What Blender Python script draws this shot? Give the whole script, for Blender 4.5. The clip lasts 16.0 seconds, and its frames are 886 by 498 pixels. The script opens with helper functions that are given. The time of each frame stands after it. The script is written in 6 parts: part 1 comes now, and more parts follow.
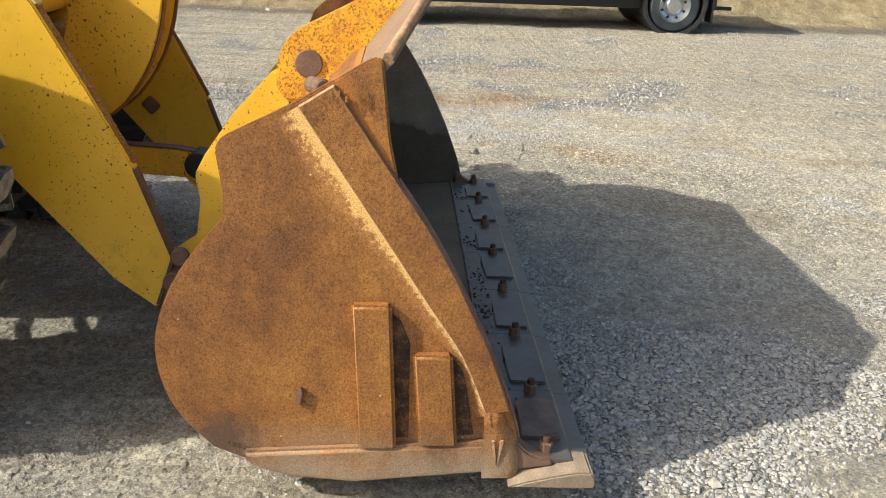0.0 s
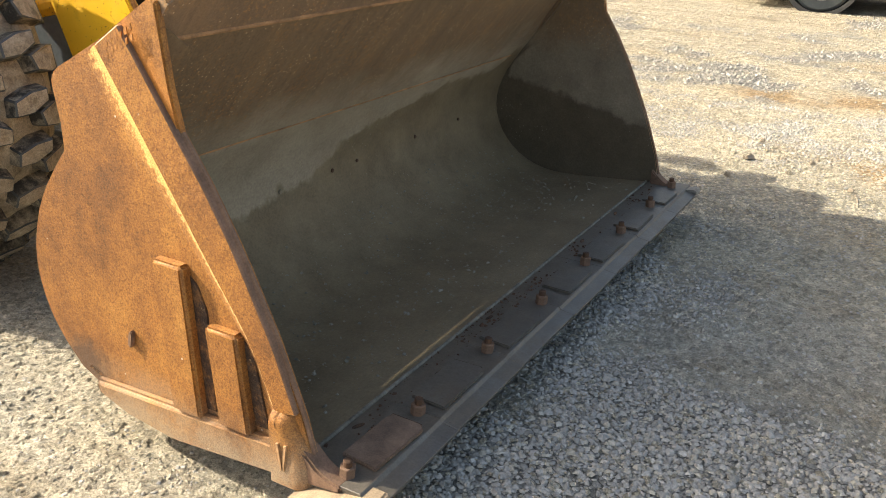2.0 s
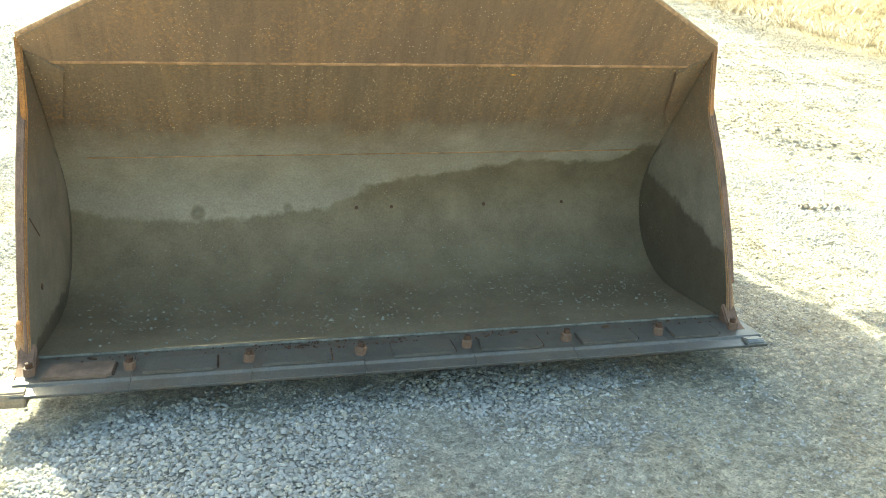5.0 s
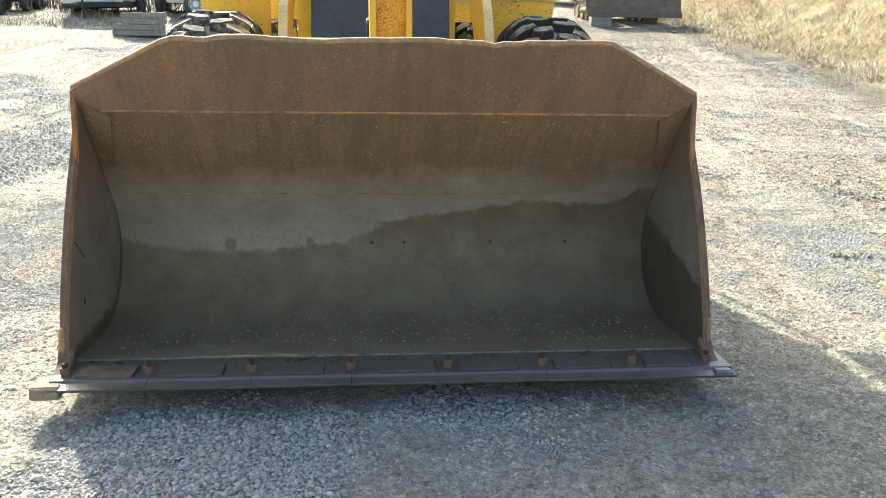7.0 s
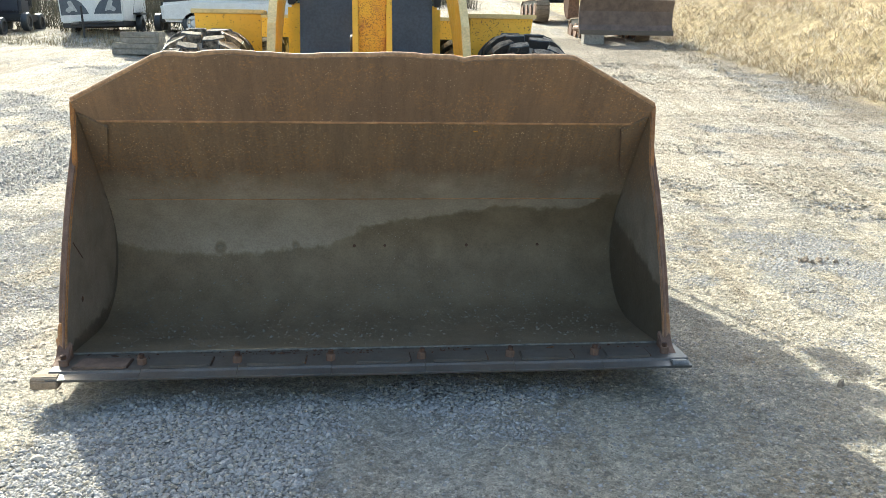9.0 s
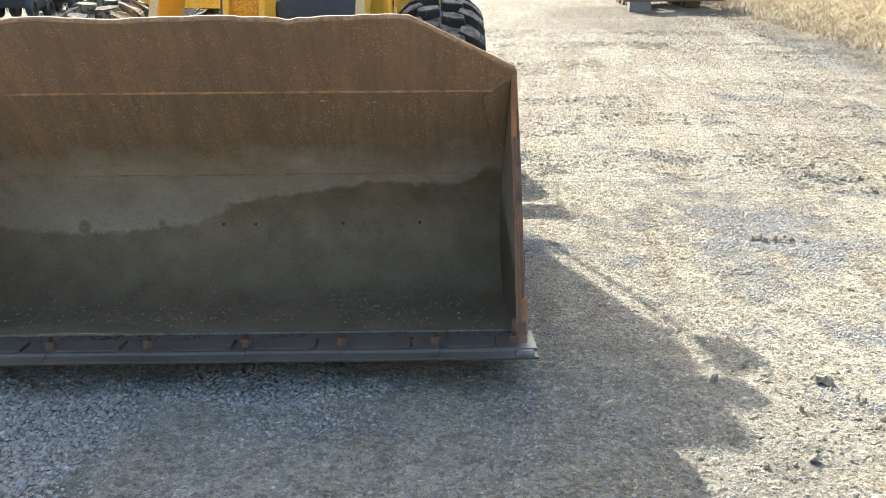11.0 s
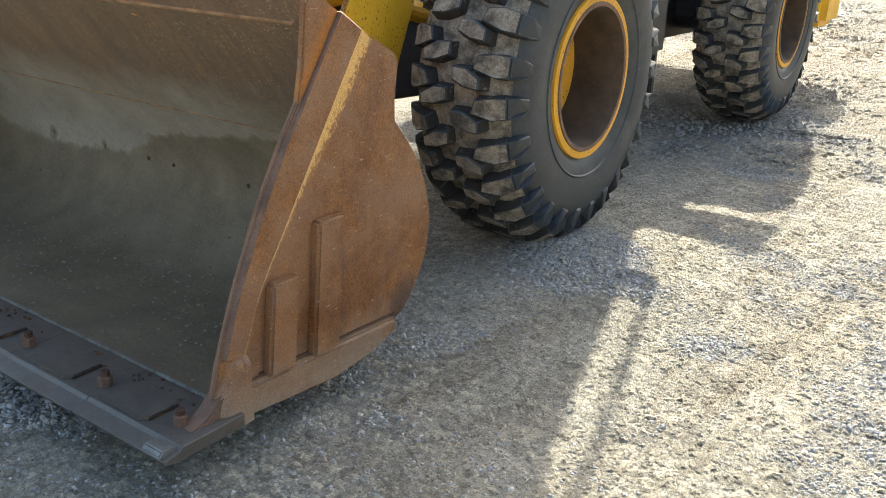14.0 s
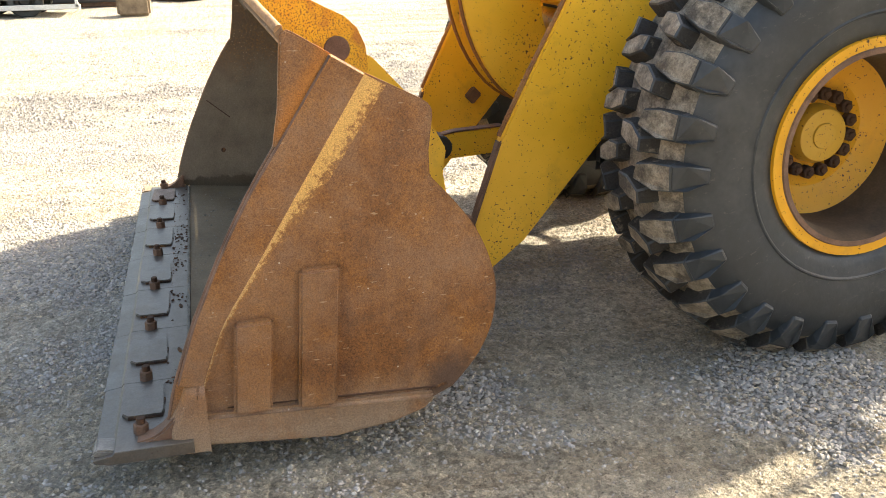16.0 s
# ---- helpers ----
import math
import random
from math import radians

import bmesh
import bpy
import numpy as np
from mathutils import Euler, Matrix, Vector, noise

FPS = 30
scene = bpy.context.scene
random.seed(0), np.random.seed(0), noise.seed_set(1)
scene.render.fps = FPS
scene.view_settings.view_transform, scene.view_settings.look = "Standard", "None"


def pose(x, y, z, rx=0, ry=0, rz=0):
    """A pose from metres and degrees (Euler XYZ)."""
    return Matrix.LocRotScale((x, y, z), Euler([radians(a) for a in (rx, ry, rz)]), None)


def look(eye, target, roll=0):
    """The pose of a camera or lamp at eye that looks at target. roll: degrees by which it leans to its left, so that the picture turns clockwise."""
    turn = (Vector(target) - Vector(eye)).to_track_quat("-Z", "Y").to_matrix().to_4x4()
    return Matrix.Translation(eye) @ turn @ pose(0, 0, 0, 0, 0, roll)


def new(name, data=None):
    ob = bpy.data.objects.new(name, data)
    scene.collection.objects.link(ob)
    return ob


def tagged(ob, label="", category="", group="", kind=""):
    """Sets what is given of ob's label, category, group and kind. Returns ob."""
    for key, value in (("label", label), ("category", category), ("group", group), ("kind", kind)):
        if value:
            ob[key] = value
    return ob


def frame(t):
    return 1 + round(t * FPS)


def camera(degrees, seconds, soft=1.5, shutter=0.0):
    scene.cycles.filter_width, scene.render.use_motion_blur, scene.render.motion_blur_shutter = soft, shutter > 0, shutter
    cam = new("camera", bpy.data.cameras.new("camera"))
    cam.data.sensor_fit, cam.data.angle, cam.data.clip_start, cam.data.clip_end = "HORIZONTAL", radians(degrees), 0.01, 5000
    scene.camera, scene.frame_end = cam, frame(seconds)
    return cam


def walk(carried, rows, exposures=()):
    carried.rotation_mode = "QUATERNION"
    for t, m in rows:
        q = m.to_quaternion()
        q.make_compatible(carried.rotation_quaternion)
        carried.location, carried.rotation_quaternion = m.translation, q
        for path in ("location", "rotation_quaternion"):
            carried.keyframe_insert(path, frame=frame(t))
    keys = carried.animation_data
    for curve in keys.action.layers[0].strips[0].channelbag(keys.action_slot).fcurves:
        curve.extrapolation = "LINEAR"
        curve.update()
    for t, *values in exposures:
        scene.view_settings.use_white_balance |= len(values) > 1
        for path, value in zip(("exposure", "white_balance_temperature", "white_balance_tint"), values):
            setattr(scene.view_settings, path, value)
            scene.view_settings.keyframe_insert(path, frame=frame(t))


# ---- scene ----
cam = camera(54.4, 16.0, soft=0.5)
PATH = [
    (0, (-3.329, 0.545, 1.518), (-1.463, 0.438, 0.805), 2.2),
    (0.5, (-3.2, 0.179, 1.477), (-1.356, 0.413, 0.738), 2.8),
    (1, (-3.043, -0.168, 1.489), (-1.26, 0.299, 0.711), 2.7),
    (1.5, (-2.893, -0.583, 1.491), (-1.204, 0.146, 0.707), 2.6),
    (2, (-2.66, -0.907, 1.455), (-1.065, 0.018, 0.68), 1.4),
    (2.5, (-2.401, -1.266, 1.489), (-0.929, -0.151, 0.721), 0.7),
    (3, (-2.1, -1.66, 1.483), (-0.785, -0.36, 0.721), 2.2),
    (3.5, (-1.733, -1.943, 1.464), (-0.55, -0.518, 0.71), 3.7),
    (4, (-1.332, -2.2, 1.504), (-0.361, -0.604, 0.79), 3.6),
    (4.5, (-0.922, -2.528, 1.527), (-0.198, -0.785, 0.863), 2.5),
    (5, (-0.579, -2.689, 1.511), (-0.143, -0.843, 0.874), 2.0),
    (7.5, (-0.166, -3.279, 1.533), (0.033, -1.355, 1.024), 1.1),
    (8, (-0.148, -3.402, 1.528), (0.054, -1.477, 1.023), 1.1),
    (10.5, (0.503, -3.309, 1.501), (0.68, -1.369, 1.05), 0.1),
    (11, (0.946, -3.153, 1.47), (0.973, -1.227, 0.931), -0.4),
    (11.5, (1.363, -2.92, 1.428), (1.235, -1.043, 0.751), -0.8),
    (12, (1.749, -2.551, 1.451), (1.56, -0.721, 0.666), -0.3),
    (12.5, (2.086, -2.187, 1.415), (1.801, -0.355, 0.666), 1.2),
    (13, (2.364, -1.815, 1.376), (1.851, -0.017, 0.665), 3.1),
    (13.5, (2.625, -1.446, 1.402), (1.812, 0.236, 0.69), 3.3),
    (14, (2.91, -1.068, 1.387), (1.842, 0.468, 0.679), 2.1),
    (14.5, (3.062, -0.671, 1.377), (1.725, 0.631, 0.659), 2.5),
    (15, (3.226, -0.308, 1.435), (1.652, 0.721, 0.755), 1.2),
    (15.5, (3.425, 0.072, 1.442), (1.686, 0.796, 0.767), -0.7),
    (16, (3.491, 0.385, 1.425), (1.677, 0.882, 0.747), -0.7),
]
EXPOSURES = [(0.0, 0.60, 6450, 3), (0.5, 0.66, 6500, 4), (1.0, 0.98, 7200, 6), (1.5, 1.13, 7450, 5), (2.5, 1.50, 7250, 3), (3.0, 1.63, 6950, 1), (3.5, 1.86, 6950, 0), (4.0, 2.09, 7050, 0), (4.5, 2.32, 7050, -4), (5.0, 2.42, 6900, -15), (5.4, 2.30, 6800, -9), (7.5, 1.50, 6250, -2), (11.0, 1.45, 6300, 2), (12.0, 1.25, 6400, 4), (12.8, 1.24, 6350, 4), (13.6, 1.38, 6350, 2), (14.0, 1.58, 6400, 1), (14.6, 1.86, 6500, 2), (15.2, 2.14, 6950, 5), (16.0, 1.92, 7600, 6)]
walk(cam, [(t, look(eye, target, roll)) for t, eye, target, roll in PATH], EXPOSURES)

# ---- daylight ----
SUN_WAY = Vector((0.42, -1.256, -1.0)).normalized()
sun = new("sun", bpy.data.lights.new("sun", "SUN"))
sun.data.energy, sun.data.angle, sun.data.color = 4.3, radians(0.55), (1.0, 0.93, 0.82)
sun.matrix_basis = look((0, 0, 0), SUN_WAY)
sun.location = (-6, 18, 14)
world = bpy.data.worlds.new("sky")
scene.world = world
world.use_nodes = True
wn = world.node_tree.nodes
sky = wn.new("ShaderNodeTexSky")
sky.sky_type, sky.sun_disc = "NISHITA", False
sky.dust_density, sky.ozone_density = 4.0, 0.6
sky.sun_elevation, sky.sun_rotation = math.asin(-SUN_WAY.z), math.atan2(-SUN_WAY.x, -SUN_WAY.y)
world.node_tree.links.new(sky.outputs[0], wn["Background"].inputs[0])
wn["Background"].inputs[1].default_value = 0.15


# ---- materials ----
class Mat:
    """A Principled material with a few helpers for procedural layers."""

    def __init__(self, name, rough=0.8, metal=0.0, coords="Object"):
        self.m = bpy.data.materials.new(name)
        self.m.use_nodes = True
        self.t = self.m.node_tree
        self.b = self.t.nodes["Principled BSDF"]
        self.b.inputs["Roughness"].default_value = rough
        self.b.inputs["Metallic"].default_value = metal
        if coords == "World":
            self.co = self.t.nodes.new("ShaderNodeNewGeometry").outputs["Position"]
        else:
            self.co = self.t.nodes.new("ShaderNodeTexCoord").outputs[coords]

    def put(self, socket, value):
        if isinstance(value, bpy.types.NodeSocket):
            self.t.links.new(value, socket)
        elif isinstance(value, (tuple, list)) and len(value) == 3 and socket.type == "RGBA":
            socket.default_value = (*value, 1)
        else:
            socket.default_value = value

    def noise(self, scale, detail=5, rough=0.6, stretch=None, turn=0.0):
        n = self.t.nodes.new("ShaderNodeTexNoise")
        n.inputs["Scale"].default_value, n.inputs["Detail"].default_value, n.inputs["Roughness"].default_value = scale, detail, rough
        co = self.co
        if stretch:
            mp = self.t.nodes.new("ShaderNodeMapping")
            mp.vector_type = "TEXTURE"
            mp.inputs["Rotation"].default_value = (0, 0, radians(turn))
            mp.inputs["Scale"].default_value = tuple(1 / v for v in stretch)
            self.t.links.new(co, mp.inputs[0])
            co = mp.outputs[0]
        self.t.links.new(co, n.inputs["Vector"])
        return n.outputs[0]

    def cells(self, scale, feature="F1", out=0, jitter=1.0):
        n = self.t.nodes.new("ShaderNodeTexVoronoi")
        n.feature = feature
        n.inputs["Scale"].default_value, n.inputs["Randomness"].default_value = scale, jitter
        self.t.links.new(self.co, n.inputs["Vector"])
        return n.outputs[out]

    def ramp(self, fac, stops):
        n = self.t.nodes.new("ShaderNodeValToRGB")
        e = n.color_ramp.elements
        while len(e) < len(stops):
            e.new(0.5)
        for k, (p, c) in zip(e, stops):
            k.position = p
            k.color = (*c, 1) if isinstance(c, tuple) else (c, c, c, 1)
        self.put(n.inputs[0], fac)
        return n.outputs[0]

    def mix(self, fac, a, b, how="MIX"):
        n = self.t.nodes.new("ShaderNodeMix")
        n.data_type, n.blend_type = "RGBA", how
        self.put(n.inputs[0], fac), self.put(n.inputs[6], a), self.put(n.inputs[7], b)
        return n.outputs[2]

    def math(self, op, a, b=0.0, c=0.0):
        n = self.t.nodes.new("ShaderNodeMath")
        n.operation = op
        self.put(n.inputs[0], a), self.put(n.inputs[1], b), self.put(n.inputs[2], c)
        return n.outputs[0]

    def axis(self, k):
        n = self.t.nodes.new("ShaderNodeSeparateXYZ")
        self.t.links.new(self.co, n.inputs[0])
        return n.outputs[k]

    def random(self):
        return self.t.nodes.new("ShaderNodeObjectInfo").outputs["Random"]

    def island(self):
        return self.t.nodes.new("ShaderNodeNewGeometry").outputs["Random Per Island"]

    def normal(self, k):
        n = self.t.nodes.new("ShaderNodeSeparateXYZ")
        self.t.links.new(self.t.nodes.new("ShaderNodeNewGeometry").outputs["Normal"], n.inputs[0])
        return n.outputs[k]

    def colour(self, c):
        self.put(self.b.inputs["Base Color"], c)
        return self

    def rough(self, r):
        self.put(self.b.inputs["Roughness"], r)
        return self

    def bump(self, height, strength=0.3, distance=0.01):
        n = self.t.nodes.new("ShaderNodeBump")
        n.inputs["Strength"].default_value, n.inputs["Distance"].default_value = strength, distance
        self.put(n.inputs["Height"], height)
        if self.b.inputs["Normal"].links:
            self.t.links.new(self.b.inputs["Normal"].links[0].from_socket, n.inputs["Normal"])
        self.t.links.new(n.outputs[0], self.b.inputs["Normal"])
        return self


def plain(name, c, rough=0.6, metal=0.0, vary=0.25, scale=8.0, bump=0.15):
    """Paint, rubber, timber and the like: one colour with stains at two scales and a fine relief."""
    m = Mat(name, rough, metal)
    dark, light = tuple(v * (1 - vary) for v in c), tuple(min(1, v * (1 + vary)) for v in c)
    base = m.ramp(m.noise(scale), [(0.3, dark), (0.7, light)])
    grain = m.ramp(m.noise(scale * 14, 3), [(0.35, 0.75), (0.65, 1.0)])
    m.colour(m.mix(1.0, base, grain, "MULTIPLY")).bump(m.noise(scale * 10), bump, 0.004)
    return m.m


def rust_colour(m):
    """Layers of rust shared by the plates and the welds on them: dark brown scale, orange bloom in drifts and runs, fine pits."""
    warm = m.math("ADD", m.noise(2.1, 6, 0.66), m.math("MULTIPLY_ADD", m.noise(9, 6, 0.72, (1, 1, 0.5)), 0.55, -0.275))
    c = m.ramp(warm, [(0.28, (0.138, 0.061, 0.026)), (0.43, (0.220, 0.096, 0.030)), (0.57, (0.290, 0.130, 0.036)), (0.70, (0.360, 0.172, 0.047))])
    mid = m.ramp(m.noise(26, 7, 0.75), [(0.32, (0.70, 0.66, 0.64)), (0.58, (1.06, 1.04, 1.0))])
    c = m.mix(0.55, c, mid, "MULTIPLY")
    scale = m.ramp(m.noise(150, 4, 0.72), [(0.37, (0.52, 0.44, 0.40)), (0.48, (0.96, 0.94, 0.92)), (0.64, (1.30, 1.27, 1.15))])
    c = m.mix(0.75, c, scale, "MULTIPLY")
    grain = m.ramp(m.noise(290, 2, 0.7), [(0.36, (0.55, 0.49, 0.46)), (0.50, (0.96, 0.94, 0.93)), (0.64, (1.3, 1.28, 1.22))])
    c = m.mix(0.6, c, grain, "MULTIPLY")
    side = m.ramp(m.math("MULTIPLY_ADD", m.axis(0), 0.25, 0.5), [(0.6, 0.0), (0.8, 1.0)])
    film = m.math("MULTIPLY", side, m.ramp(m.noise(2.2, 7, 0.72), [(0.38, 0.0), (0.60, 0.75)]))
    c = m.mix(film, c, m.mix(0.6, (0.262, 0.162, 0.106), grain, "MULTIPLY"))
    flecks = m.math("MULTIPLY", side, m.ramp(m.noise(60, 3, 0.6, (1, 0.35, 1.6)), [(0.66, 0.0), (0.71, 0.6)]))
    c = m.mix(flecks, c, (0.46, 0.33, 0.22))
    return c, grain


def rust_plate():
    """Side plates of the bucket: orange-brown rust with darker scale, fine pits, streaks and pale dust towards the sole."""
    m = Mat("rust_plate", 0.60, 0.05, "World")
    m.b.inputs["Specular IOR Level"].default_value = 0.38
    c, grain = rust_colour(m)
    scratch = m.math("MULTIPLY", m.ramp(m.noise(30, 3, 0.6, (1, 7, 0.7)), [(0.68, 0.0), (0.74, 0.5)]), m.ramp(m.noise(3, 3), [(0.5, 0.0), (0.65, 1.0)]))
    c = m.mix(scratch, c, (0.42, 0.30, 0.20))
    dot = m.math("MULTIPLY", m.ramp(m.cells(24), [(0.055, 1.0), (0.075, 0.0)]), m.ramp(m.noise(9, 2), [(0.52, 0.0), (0.58, 1.0)]))
    c = m.mix(dot, c, (0.50, 0.42, 0.34))
    dust = m.math("MULTIPLY", m.ramp(m.axis(2), [(0.13, 1.0), (0.27, 0.0)]), m.ramp(m.noise(6, 6, 0.7), [(0.32, 0.15), (0.52, 0.95)]))
    dust = m.math("MULTIPLY", dust, m.ramp(m.math("MULTIPLY_ADD", m.axis(0), 0.25, 0.5), [(0.3, 0.68), (0.7, 0.60)]))
    c = m.mix(dust, c, m.mix(0.6, (0.335, 0.278, 0.208), grain, "MULTIPLY"))
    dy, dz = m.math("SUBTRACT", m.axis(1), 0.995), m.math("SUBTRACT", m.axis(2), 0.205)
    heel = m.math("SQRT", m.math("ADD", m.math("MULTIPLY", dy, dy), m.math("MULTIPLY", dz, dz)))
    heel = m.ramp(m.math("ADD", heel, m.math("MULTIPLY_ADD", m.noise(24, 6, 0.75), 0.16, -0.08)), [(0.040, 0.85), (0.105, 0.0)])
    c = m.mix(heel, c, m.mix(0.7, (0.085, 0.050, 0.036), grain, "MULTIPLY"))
    d = m.math("SUBTRACT", m.math("MULTIPLY_ADD", m.axis(1), 0.837, -0.581), m.math("MULTIPLY_ADD", m.axis(2), 0.548, -0.636))
    run = m.math("MULTIPLY", m.ramp(m.math("ADD", m.math("MULTIPLY_ADD", m.noise(30, 5, 0.7), 0.03, -0.015), m.math("ADD", d, 0.5)), [(0.455, 0.0), (0.490, 0.9), (0.502, 0.9), (0.506, 0.0)]), m.ramp(m.axis(2), [(0.93, 0.0), (0.97, 1.0)]))
    c = m.mix(run, c, m.mix(0.7, (0.42, 0.165, 0.035), grain, "MULTIPLY"))
    m.colour(c).bump(m.noise(105, 4, 0.75), 0.3, 0.004).bump(m.noise(190, 3, 0.8), 0.35, 0.004).bump(m.noise(22, 6, 0.7), 0.35, 0.010)
    return m.m


def guard_rust():
    """Spill guard: dull red-brown plate with upright streaks, bare orange where it was scraped, pale specks."""
    m = Mat("guard_rust", 0.8, 0.0, "World")
    c = m.ramp(m.noise(6.0, 6, 0.7, (1, 0.2, 0.2)), [(0.3, (0.160, 0.106, 0.070)), (0.52, (0.200, 0.130, 0.083)), (0.75, (0.255, 0.155, 0.086))])
    c = m.mix(0.6, c, m.ramp(m.noise(46, 5, 0.7, (1, 0.06, 0.06)), [(0.34, 0.82), (0.62, 1.10)]), "MULTIPLY")
    c = m.mix(0.8, c, m.ramp(m.noise(170, 3, 0.8), [(0.36, 0.74), (0.62, 1.12)]), "MULTIPLY")
    dot = m.math("MULTIPLY", m.ramp(m.cells(70), [(0.13, 1.0), (0.18, 0.0)]), m.ramp(m.noise(6, 2), [(0.47, 0.0), (0.55, 0.9)]))
    c = m.mix(dot, c, (0.58, 0.44, 0.29))
    c = m.mix(m.math("MULTIPLY", m.ramp(m.noise(75, 4, 0.8), [(0.53, 0.0), (0.60, 0.7)]), m.ramp(m.noise(4, 4, 0.7), [(0.40, 0.0), (0.58, 1.0)])), c, (0.36, 0.19, 0.075))
    m.colour(c).bump(m.noise(120, 4, 0.8), 0.45, 0.004).bump(m.noise(7, 4), 0.25, 0.02)
    return m.m


def dark_crust():
    """Flaking black-brown scale with rust showing between the flakes and a little caught grit."""
    m = Mat("dark_crust", 0.92, 0.0, "World")
    c = m.ramp(m.noise(20, 6, 0.75), [(0.34, (0.030, 0.017, 0.012)), (0.50, (0.070, 0.036, 0.020)), (0.60, (0.185, 0.085, 0.030)), (0.74, (0.27, 0.14, 0.055))])
    c = m.mix(m.ramp(m.noise(55, 4, 0.7), [(0.62, 0.0), (0.68, 0.7)]), c, (0.34, 0.24, 0.15))
    m.colour(m.mix(0.6, c, m.ramp(m.noise(170, 3, 0.8), [(0.36, 0.5), (0.62, 1.2)]), "MULTIPLY")).bump(m.noise(45, 5, 0.8), 1.0, 0.012)
    return m.m


def rust_light():
    """Worn rust with the old yellow paint left on it, on the welds and brackets."""
    m = Mat("rust_light", 0.75, 0.05, "World")
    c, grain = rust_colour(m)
    at = m.t.nodes.new("ShaderNodeAttribute")
    at.attribute_name = "worn"
    up = m.ramp(m.axis(2), [(0.40, 0.0), (0.85, 1.0)])
    spread = m.math("ADD", at.outputs["Fac"], m.math("MULTIPLY_ADD", m.noise(70, 5, 0.75), 2.0, -1.0))
    film = m.ramp(spread, [(0.25, 0.0), (0.65, 0.65)])
    bare = m.ramp(spread, [(0.55, 0.0), (0.80, 0.9)])
    c = m.mix(film, c, m.mix(0.6, (0.40, 0.185, 0.050), grain, "MULTIPLY"))
    left = m.mix(up, (0.54, 0.39, 0.21), (0.70, 0.44, 0.15))
    c = m.mix(bare, c, m.mix(0.65, left, grain, "MULTIPLY"))
    m.colour(c).bump(m.noise(120, 4, 0.8), 0.55, 0.005)
    return m.m


def yellow_paint(name="yellow_paint", c=(0.85, 0.475, 0.020), chips=0.5):
    """Machine yellow with sun-faded patches, dark chips and rust spots."""
    m = Mat(name, 0.42, 0.0, "World")
    base = m.ramp(m.noise(1.7, 4), [(0.3, tuple(v * 0.82 for v in c)), (0.7, (c[0] * 1.08, c[1] * 1.12, c[2] * 2.4))])
    grime = m.ramp(m.noise(9, 6, 0.7), [(0.55, 0.0), (0.85, 0.55)])
    base = m.mix(grime, base, (0.30, 0.17, 0.03))
    crowd = m.math("MULTIPLY_ADD", m.noise(2.6, 4, 0.6), 0.36, -0.18)
    spot = m.math("ADD", m.noise(88, 3, 0.55), crowd)
    chip = m.ramp(spot, [(0.675, 0.0), (0.690, 1.0)])
    ring = m.ramp(spot, [(0.645, 0.0), (0.675, 0.6)])
    base = m.mix(ring, base, (0.40, 0.17, 0.02))
    fine = m.math("MULTIPLY", m.ramp(m.noise(75, 2), [(0.69, 0.0), (0.72, 1.0)]), chips)
    base = m.mix(m.math("MAXIMUM", chip, fine), base, (0.045, 0.022, 0.012))
    m.colour(base).rough(m.ramp(m.noise(20, 4), [(0.3, 0.32), (0.7, 0.6)])).bump(m.noise(60, 4), 0.12, 0.003)
    return m.m


def speckled_bracket():
    """Yellow bracket paint broken up by dense rust specks."""
    m = Mat("speckled_yellow", 0.6, 0.05, "World")
    c = m.ramp(m.noise(6, 4), [(0.35, (0.70, 0.30, 0.018)), (0.65, (0.83, 0.47, 0.028))])
    specks = m.ramp(m.noise(150, 4, 0.7), [(0.53, 0.0), (0.58, 1.0)])
    c = m.mix(m.math("MULTIPLY", specks, 0.9), c, (0.17, 0.06, 0.02))
    edge = m.ramp(m.noise(9, 5, 0.7), [(0.56, 0.0), (0.66, 0.9)])
    c = m.mix(m.math("MULTIPLY", edge, 0.8), c, (0.46, 0.165, 0.035))
    m.colour(c).bump(m.noise(80, 4), 0.35, 0.004)
    return m.m


